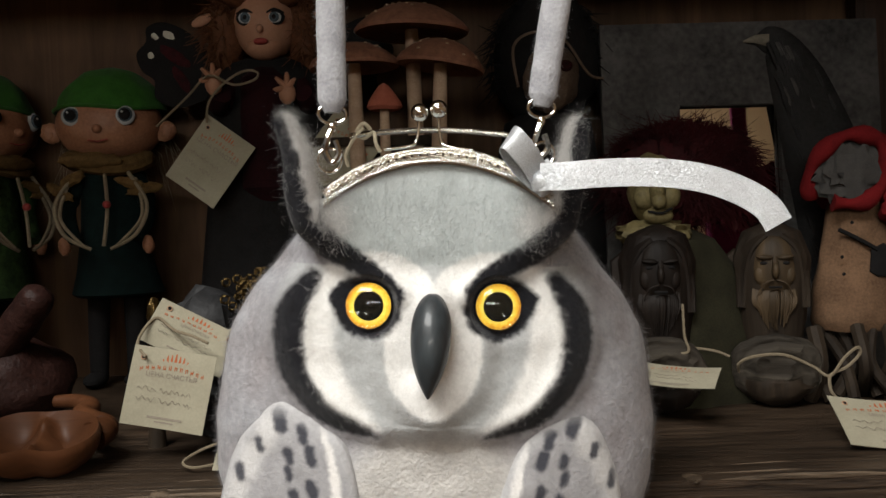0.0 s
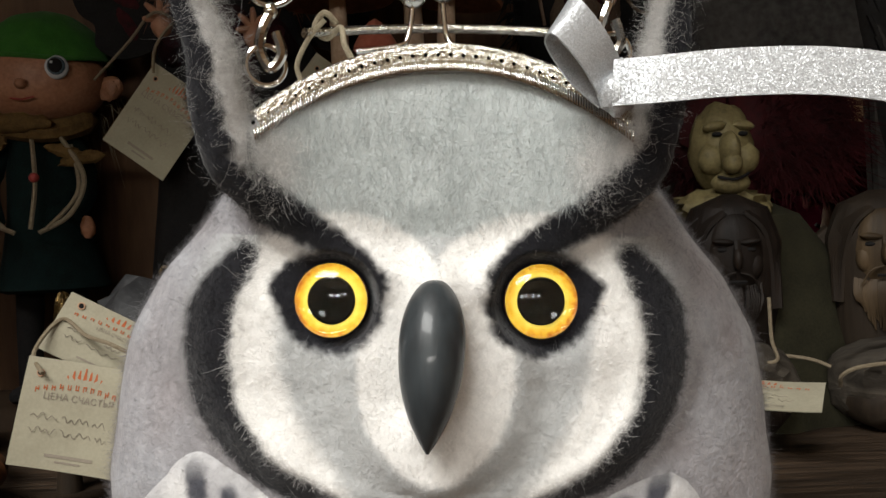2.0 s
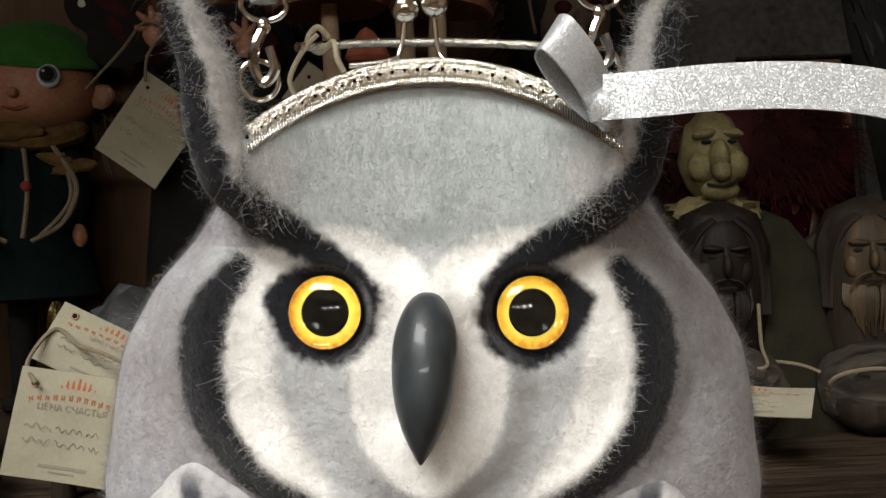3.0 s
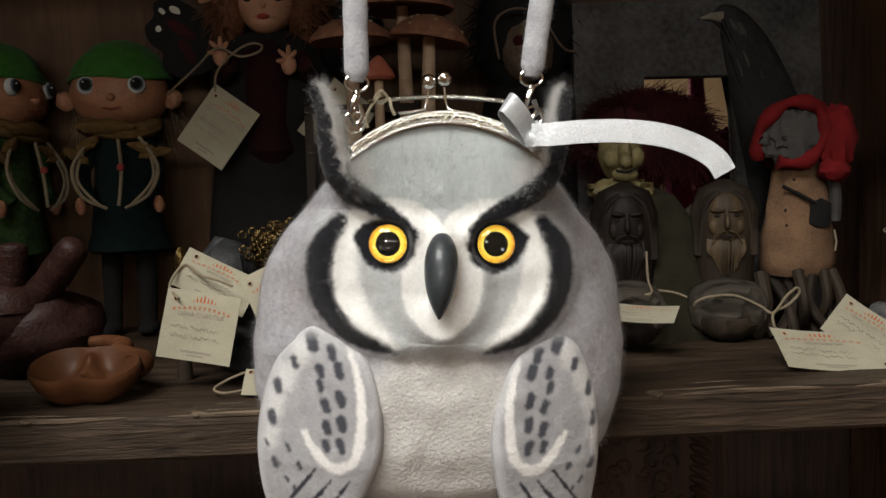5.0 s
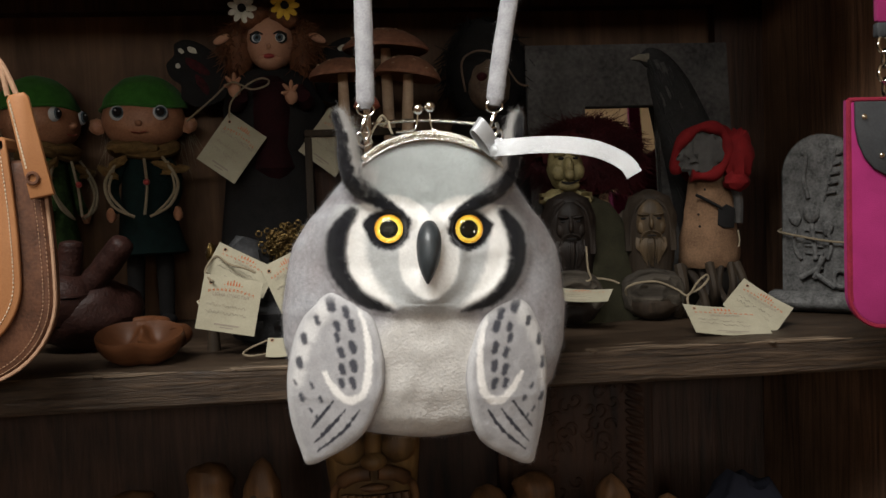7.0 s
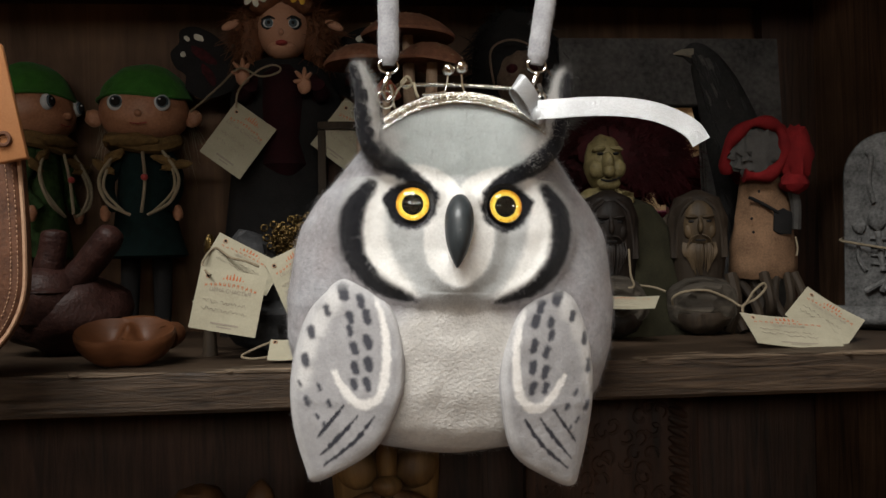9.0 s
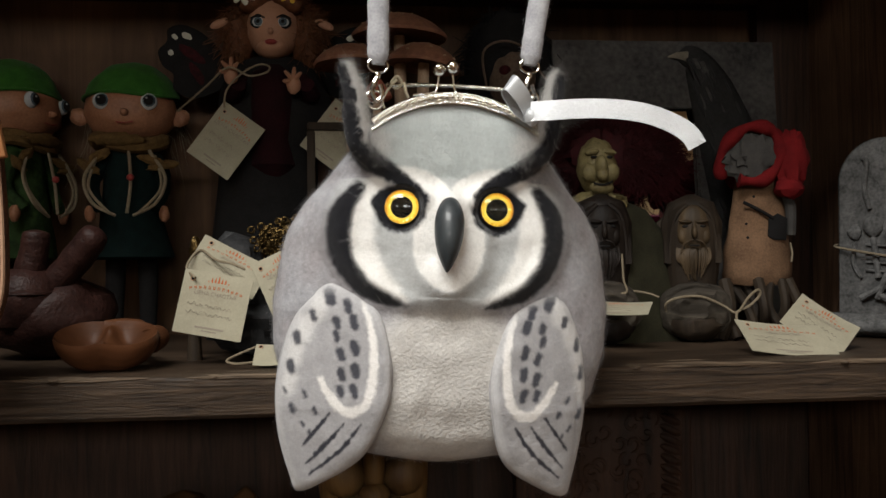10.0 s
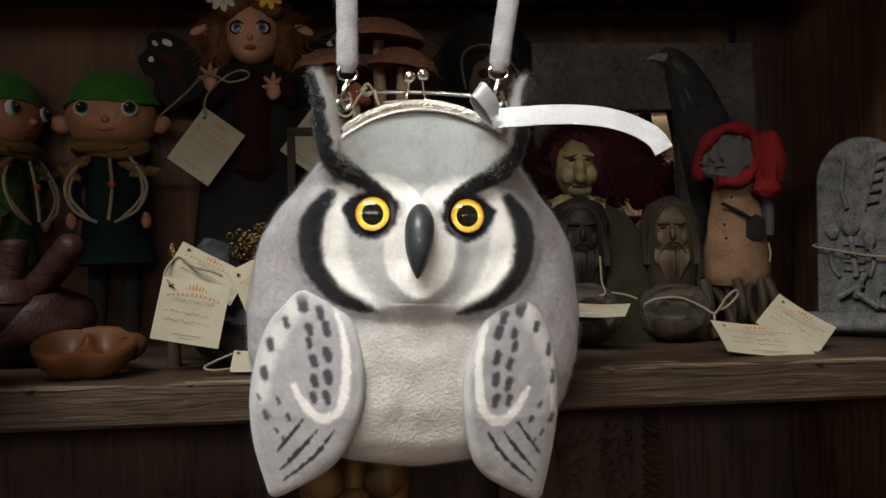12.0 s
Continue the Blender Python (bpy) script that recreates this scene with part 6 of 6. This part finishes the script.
# pouch heap with gilded ornament and tags
s = Shape()
s.ball((-0.058, 0.452, 1.257), (0.042, 0.034, 0.0245), 0, 30, 0.3, 6)
s.ball((-0.085, 0.46, 1.283), (0.02, 0.02, 0.03), 0, 22, 0.3, 2)
s.ball((-0.04, 0.448, 1.278), (0.022, 0.02, 0.02), 0, 22, 0.35, 8)
thing("dark_pouch", s, POUCH, "crumpled dark grey pouch on the shelf", "pouch")
s = Shape()
rng = random.Random(3)
for _ in range(150):
    c0 = V3((-0.05, 0.46, 1.309)) + V3((rng.gauss(0, 0.0105), rng.gauss(0, 0.006), rng.gauss(0, 0.006)))
    s.tube([c0 + V3((0.0021 * math.cos(a0), 0.001 * math.sin(3 * a0), 0.0021 * math.sin(a0))) for a0 in np.linspace(0, 6.283, 10, endpoint=False)], 0.0007, 0, 5, True)
s.ball((-0.05, 0.464, 1.303), (0.018, 0.01, 0.011), 0, 20, 0.4, 3, freq=6)
thing("gilded_ornament", s, GOLD, "openwork antique gold ornament on a pouch", "ornament")
s = Shape()
s.ball((-0.105, 0.433, 1.303), (0.004, 0.004, 0.008), 0, 14, 0.3)
s.tube([(-0.105, 0.433, 1.295), (-0.106, 0.432, 1.26), (-0.106, 0.432, SHELF_Z)], [0.002, 0.003, 0.005], 1, 10)
thing("small_bell", s, [GOLD, DARKWOOD], "small antique brass bell beside the tags", "bell")
paper_tag("price_tag", (-0.1055, 0.402, 1.2915), (-0.0665, 0.402, 1.284), (-0.1117, 0.396, 1.2548), "cream card price tag leaning on a dark pouch")
paper_tag("price_tag", (-0.097, 0.4205, 1.312), (-0.058, 0.42, 1.2915), (-0.105, 0.4145, 1.291), "cream card price tag behind another tag", 2)
paper_tag("price_tag", (-0.07, 0.4165, 1.293), (-0.038, 0.4145, 1.308), (-0.052, 0.408, 1.262), "cream card price tag tucked beside a pouch", 2)
paper_tag("price_tag", (-0.121, 0.452, 1.268), (-0.106, 0.448, 1.280), (-0.112, 0.448, 1.259), "small cream tag behind a carved bowl", 1, False)
paper_tag("price_tag", (-0.064, 0.392, 1.2475), (-0.042, 0.39, 1.249), (-0.069, 0.378, 1.2362), "cream paper tag lying flat on the shelf", 1, False)
cord("tag_twine", [(-0.063, 0.384, 1.2372), (-0.074, 0.38, 1.2368), (-0.08, 0.386, 1.238), (-0.074, 0.394, 1.241), (-0.064, 0.392, 1.245)], 0.0007, "thin twine loop on the shelf")
cord("tag_twine", [(-0.0995, 0.399, 1.2855), (-0.106, 0.408, 1.292), (-0.1, 0.418, 1.302), (-0.09, 0.415, 1.296), (-0.08, 0.41, 1.2935), (-0.072, 0.408, 1.29)], 0.0008, "brown twine between two tags", 40)


# tan leather handbag hanging before the shelf
def stitches(s, line, y, step=0.0021, r=0.0003, slot=0):
    acc, last = 0, V3((line[0][0], y, line[0][1]))
    for p in line[1:]:
        q = V3((p[0], y, p[1]))
        seg = (q - last).length
        acc += seg
        if acc >= step:
            d = (q - last).normalized()
            s.tube([q - d * step * 0.32 - V3((0, 0, 0)), q - V3((0, 0.0004, 0)), q + d * step * 0.32], r, slot, 5)
            acc = 0
        last = q


def rounded(x0, x1, z0, z1, r, n=14, bulge=0.004):
    """Outline with square top and round lower corners, sides swelling a little."""
    cx = (x0 + x1) / 2
    out = [(x0, z1)]
    for t in np.linspace(0.08, 0.98, 10):
        z = z1 + (z0 + r - z1) * t
        out.append((x0 - bulge * math.sin(t * 1.7), z))
    for a0 in np.linspace(math.pi, 1.5 * math.pi, n):
        out.append((x0 - bulge * 0.98 + r + r * math.cos(a0) * 1.0, z0 + r + r * math.sin(a0)))
    right = [(2 * cx - x, z) for x, z in out[::-1]]
    return out + right


tb = tagged(new("tan_leather_bag"), "tan leather handbag with stitched flap hanging on a cord", "handbag")
body_o = rounded(-0.335, -0.1775, 1.238, 1.365, 0.05)
s = Shape()
s.slab(body_o, 0.014, Matrix.Translation((0, 0.308, 0)), 0, 0.004)
part("bag_body", s, BROWN, tb, "dark brown tooled leather body")
s = Shape()
s.tube([(x, 0.309, z) for x, z in body_o[1:-1]], 0.0011, 0, 6)
part("edge_binding", s, EDGE, tb, "pale raw leather edge")
flap_o = rounded(-0.315, -0.194, 1.2545, 1.376, 0.042)
s = Shape()
s.slab(flap_o, 0.0035, Matrix.Translation((0, 0.303, 0)), 0, 0.001)
s.box((-0.315, 0.303, 1.370), (-0.194, 0.322, 1.3775), 0, 0.0015)
flap = part("flap", s, TAN, tb, "smooth tan leather flap")
s = Shape()
ins = [((x - (-0.2545)) * 0.945 - 0.2545, (z - 1.32) * 0.94 + 1.32) for x, z in flap_o]
fine_l = curve_pts([(x, 0, z) for x, z in ins], 500)[:, [0, 2]]
stitches(s, fine_l, 0.3028)
part("stitching", s, THREAD, flap, "cream thread stitching")
s = Shape()
for k in (0.965, 0.925):
    ins = [((x - (-0.255)) * k - 0.255, (z - 1.30) * k + 1.30) for x, z in body_o]
    stitches(s, curve_pts([(x, 0, z) for x, z in ins], 600)[:, [0, 2]], 0.3077, 0.0019, 0.00025)
part("tooled_stitching", s, EDGE, tb, "rows of tan stitching")
tabm = Matrix.Translation((-0.1805, 0.300, 1.372)) @ Matrix.Rotation(radians(-11), 4, "Y")
s = Shape()
s.slab([(-0.0065, -0.029), (0.0065, -0.029), (0.0058, 0.027), (0.004, 0.0295), (-0.004, 0.0295), (-0.0058, 0.027)], 0.004, tabm, 0, 0.001)
tab = part("strap_tab", s, TAN, tb, "tan leather strap tab")
s = Shape()
s.tube([tabm @ V3((-0.0045, -0.0002, z)) for z in (-0.012, 0.026)], 0.0002, 0, 5)
for z in np.arange(-0.012, 0.026, 0.0022):
    s.tube([tabm @ V3((-0.004, -0.0004, z)), tabm @ V3((-0.004, -0.0004, z + 0.0014))], 0.0003, 0, 5)
part("stitching", s, THREAD, tab)
s = Shape()
s.tube([tabm @ V3((-0.002 + 0.003 * math.cos(a0), -0.0012, -0.018 + 0.003 * math.sin(a0))) for a0 in np.linspace(0, 6.283, 14, endpoint=False)], 0.001, 0, 6, True)
part("lace_knot", s, BROWN, tab, "dark knotted lace")
for k in (0, 1):
    s = Shape()
    s.tube(curve_pts([(-0.186 - 0.005 * k, 0.302, 1.4), (-0.192 - 0.002 * k, 0.302, 1.415), (-0.205 + 0.002 * k, 0.306, 1.436), (-0.225, 0.325, 1.475), (-0.24, 0.345, 1.53)], 30), 0.0016, 0, 8)
    part("carry_cord", s, EDGE, tb, "round pale leather cord")

# magenta felt handbag
pb = tagged(new("magenta_felt_bag"), "magenta felt handbag with charcoal corner and chain strap", "handbag")
pb.location.x = 0.0045
pink_o = rounded(0.2995, 0.46, 1.246, 1.388, 0.022, bulge=0.001)
s = Shape()
s.slab(pink_o, 0.009, Matrix.Translation((0, 0.312, 0)), 0, 0.003)
part("bag_body", s, PINK, pb, "bright magenta felt body")
s = Shape()
s.tube([(x, 0.3125, z) for x, z in pink_o] + [(pink_o[0][0], 0.3125, pink_o[0][1])], 0.0013, 0, 6)
s.tube([(x + 0.0015, 0.3135, z) for x, z in pink_o[:14]], 0.0016, 0, 6)
part("edge_binding", s, PIPING, pb, "red edge binding")
s = Shape()
s.slab([(0.3025, 1.3865), (0.3025, 1.371), (0.3045, 1.361), (0.3085, 1.352), (0.3145, 1.345), (0.3225, 1.3405), (0.336, 1.3375), (0.38, 1.337), (0.38, 1.3865)], 0.002, Matrix.Translation((0, 0.3095, 0)), 0, 0.0006)
part("corner_patch", s, CHARCOAL, pb, "charcoal leather corner patch")
for x, z in ((0.308, 1.377), (0.319, 1.353)):
    s = Shape()
    s.ball((x, 0.309, z), (0.0019, 0.0012, 0.0019), 0, 14)
    part("rivet", s, SILVER, pb, "small nickel rivet")
for i, z in enumerate((1.397, 1.406, 1.415, 1.4245)):
    s = ring_shape((0.3325 - 0.001 * (i % 2), 0.326, z), 0.0042, 0.0012, 0.25 if i % 2 else 1.3, 1.3)
    part("chain_link", s, SILVER, pb, "nickel chain link")
s = Shape()
s.box((0.326, 0.323, 1.4285), (0.342, 0.329, 1.4375), bevel=0.001)
part("strap_end", s, CHARCOAL, pb, "charcoal strap end")
s = Shape()
s.box((0.3265, 0.324, 1.4378), (0.3415, 0.328, 1.53), bevel=0.001)
part("strap", s, PINK, pb, "magenta felt strap")

# lower shelf: carved figures
s = Shape()
rows = []
for i in range(40):
    t = i / 39
    zz = 0.955 + 0.235 * t
    ring = []
    for j in range(44):
        a0 = 2 * math.pi * j / 44
        r = 0.036 * (0.9 + 0.1 * math.sin(t * 9))
        ring.append((0.004 + r * math.cos(a0), 0.455 + 0.8 * r * math.sin(a0), zz))
    rows.append(ring)
s.grid(rows, 0)
s.ball((0.004, 0.424, 1.166), (0.007, 0.012, 0.022), 0, 18)
s.ball((0.004, 0.414, 1.152), (0.0095, 0.0085, 0.0065), 0, 18)
for k in (-1, 1):
    s.ball((0.004 + k * 0.018, 0.427, 1.16), (0.014, 0.01, 0.013), 0, 18, 0.1, k)
    s.tube(curve_pts([(0.004 + k * 0.003, 0.416, 1.143), (0.004 + k * 0.016, 0.418, 1.141), (0.004 + k * 0.028, 0.428, 1.13), (0.004 + k * 0.03, 0.432, 1.115)], 18), [0.0055] * 10 + [0.003] * 9, 1, 10)
for w in range(9):
    x = 0.004 + (w - 4) * 0.0055
    s.tube(curve_pts([(x, 0.421 + abs(w - 4) * 0.0015, 1.125), (x + 0.002, 0.418 + abs(w - 4) * 0.0015, 1.10), (x, 0.422, 1.06)], 12), 0.0032, 1, 7)
s.ball((0.004, 0.42, 1.131), (0.011, 0.004, 0.003), 1, 14)
thing("carved_mask_post", s, [wood("yellow_carved_wood", (0.2, 0.115, 0.042), (0.06, 0.03, 0.012), 2, 0.55, 6), CARVED], "yellowish carved wooden post with moustached face", "carving")


def figurine(x, y, top, kind):
    s = Shape()
    h = top - 0.955
    prof = [(0.017, 0), (0.0175, h * 0.1), (0.0145, h * 0.3), (0.016, h * 0.55), (0.0165, h * 0.7), (0.0125, h * 0.78), (0.0145, h * 0.84), (0.0140, h * 0.92), (0.0105, h * 0.97), (0.005, h * 0.993), (0.0008, h)]
    if kind == 1:
        prof = [(0.015, 0), (0.016, h * 0.15), (0.013, h * 0.4), (0.0155, h * 0.66), (0.012, h * 0.76), (0.0145, h * 0.82), (0.0125, h * 0.9), (0.0085, h * 0.965), (0.004, h * 0.99), (0.0008, h)]
    if kind == 2:
        prof = [(0.018, 0), (0.0185, h * 0.2), (0.017, h * 0.5), (0.0175, h * 0.75), (0.0165, h * 0.9), (0.0155, h * 0.96), (0.011, h * 0.99), (0.001, h)]
    fine = [(float(np.interp(q, [p[1] for p in prof], [p[0] for p in prof])) * (1 + 0.05 * math.sin(q * 420 + x * 60)), float(q)) for q in np.linspace(0, h, 44)]
    s.lathe(fine, (0, 0, 0), 0, 26, 0.3, x * 40)
    s.ball((0, -0.0135, h * 0.84), (0.003, 0.004, 0.006), 0, 10)
    for k in (-1, 1):
        s.ball((k * 0.005, -0.012, h * 0.87), (0.0032, 0.002, 0.002), 1, 8)
        s.tube(curve_pts([(k * 0.001, -0.0145, h * 0.8), (k * 0.007, -0.0135, h * 0.785), (k * 0.01, -0.01, h * 0.74)], 8), 0.0018, 0, 6)
    for w in range(5):
        s.tube([((w - 2) * 0.0035, -0.0135, h * 0.77), ((w - 2) * 0.003, -0.0165, h * 0.68), ((w - 2) * 0.002, -0.0155, h * 0.6)], 0.0018, 0, 6)
    ob = thing("carved_figurine", s, [CARVED, DARKWOOD], "small carved wooden figurine on the lower shelf", "figurine", "carved figurines")
    ob.matrix_world = pose(x, y, 0.955, 0, 0, x * 60)


for x, y, top, kind in ((-0.205, 0.43, 1.118, 0), (-0.168, 0.435, 1.136, 2), (-0.114, 0.435, 1.153, 2), (-0.076, 0.435, 1.154, 1), (0.088, 0.435, 1.124, 0), (0.124, 0.44, 1.13, 2), (0.152, 0.415, 1.106, 0), (0.184, 0.44, 1.124, 1), (0.19, 0.405, 1.102, 0), (0.226, 0.435, 1.108, 1)):
    figurine(x, y, top, kind)
s = Shape()
s.box((0.11, 0.52, 0.955), (0.245, 0.535, 1.2), bevel=0.003)
rng = random.Random(8)
for i in range(90):
    cx, cz, ph = rng.uniform(0.118, 0.215), rng.uniform(1.0, 1.19), rng.uniform(0, 6.28)
    s.tube([(cx + 0.007 * math.cos(a0 + ph) * (1 - a0 / 7), 0.5202, cz + 0.007 * math.sin(a0 + ph) * (1 - a0 / 7)) for a0 in np.linspace(0, 5.5, 12)], [0.0004] + [0.0016] * 10 + [0.0004], 0, 6)
for i in range(26):
    s.ball((0.228, 0.519, 1.0 + 0.0075 * i), (0.009, 0.004, 0.0032), 0, 12, 0.2, i, turn=Matrix.Rotation(radians(24), 3, "Y"))
thing("wood_carving", s, POST, "dark wood carving with scrolls on the lower shelf", "carving")
s = Shape()
s.ball((0.3, 0.47, 1.03), (0.045, 0.04, 0.078), 0, 26, 0.2, 4)
thing("navy_pouch", s, NAVY, "dark navy cloth pouch on the lower shelf", "pouch")
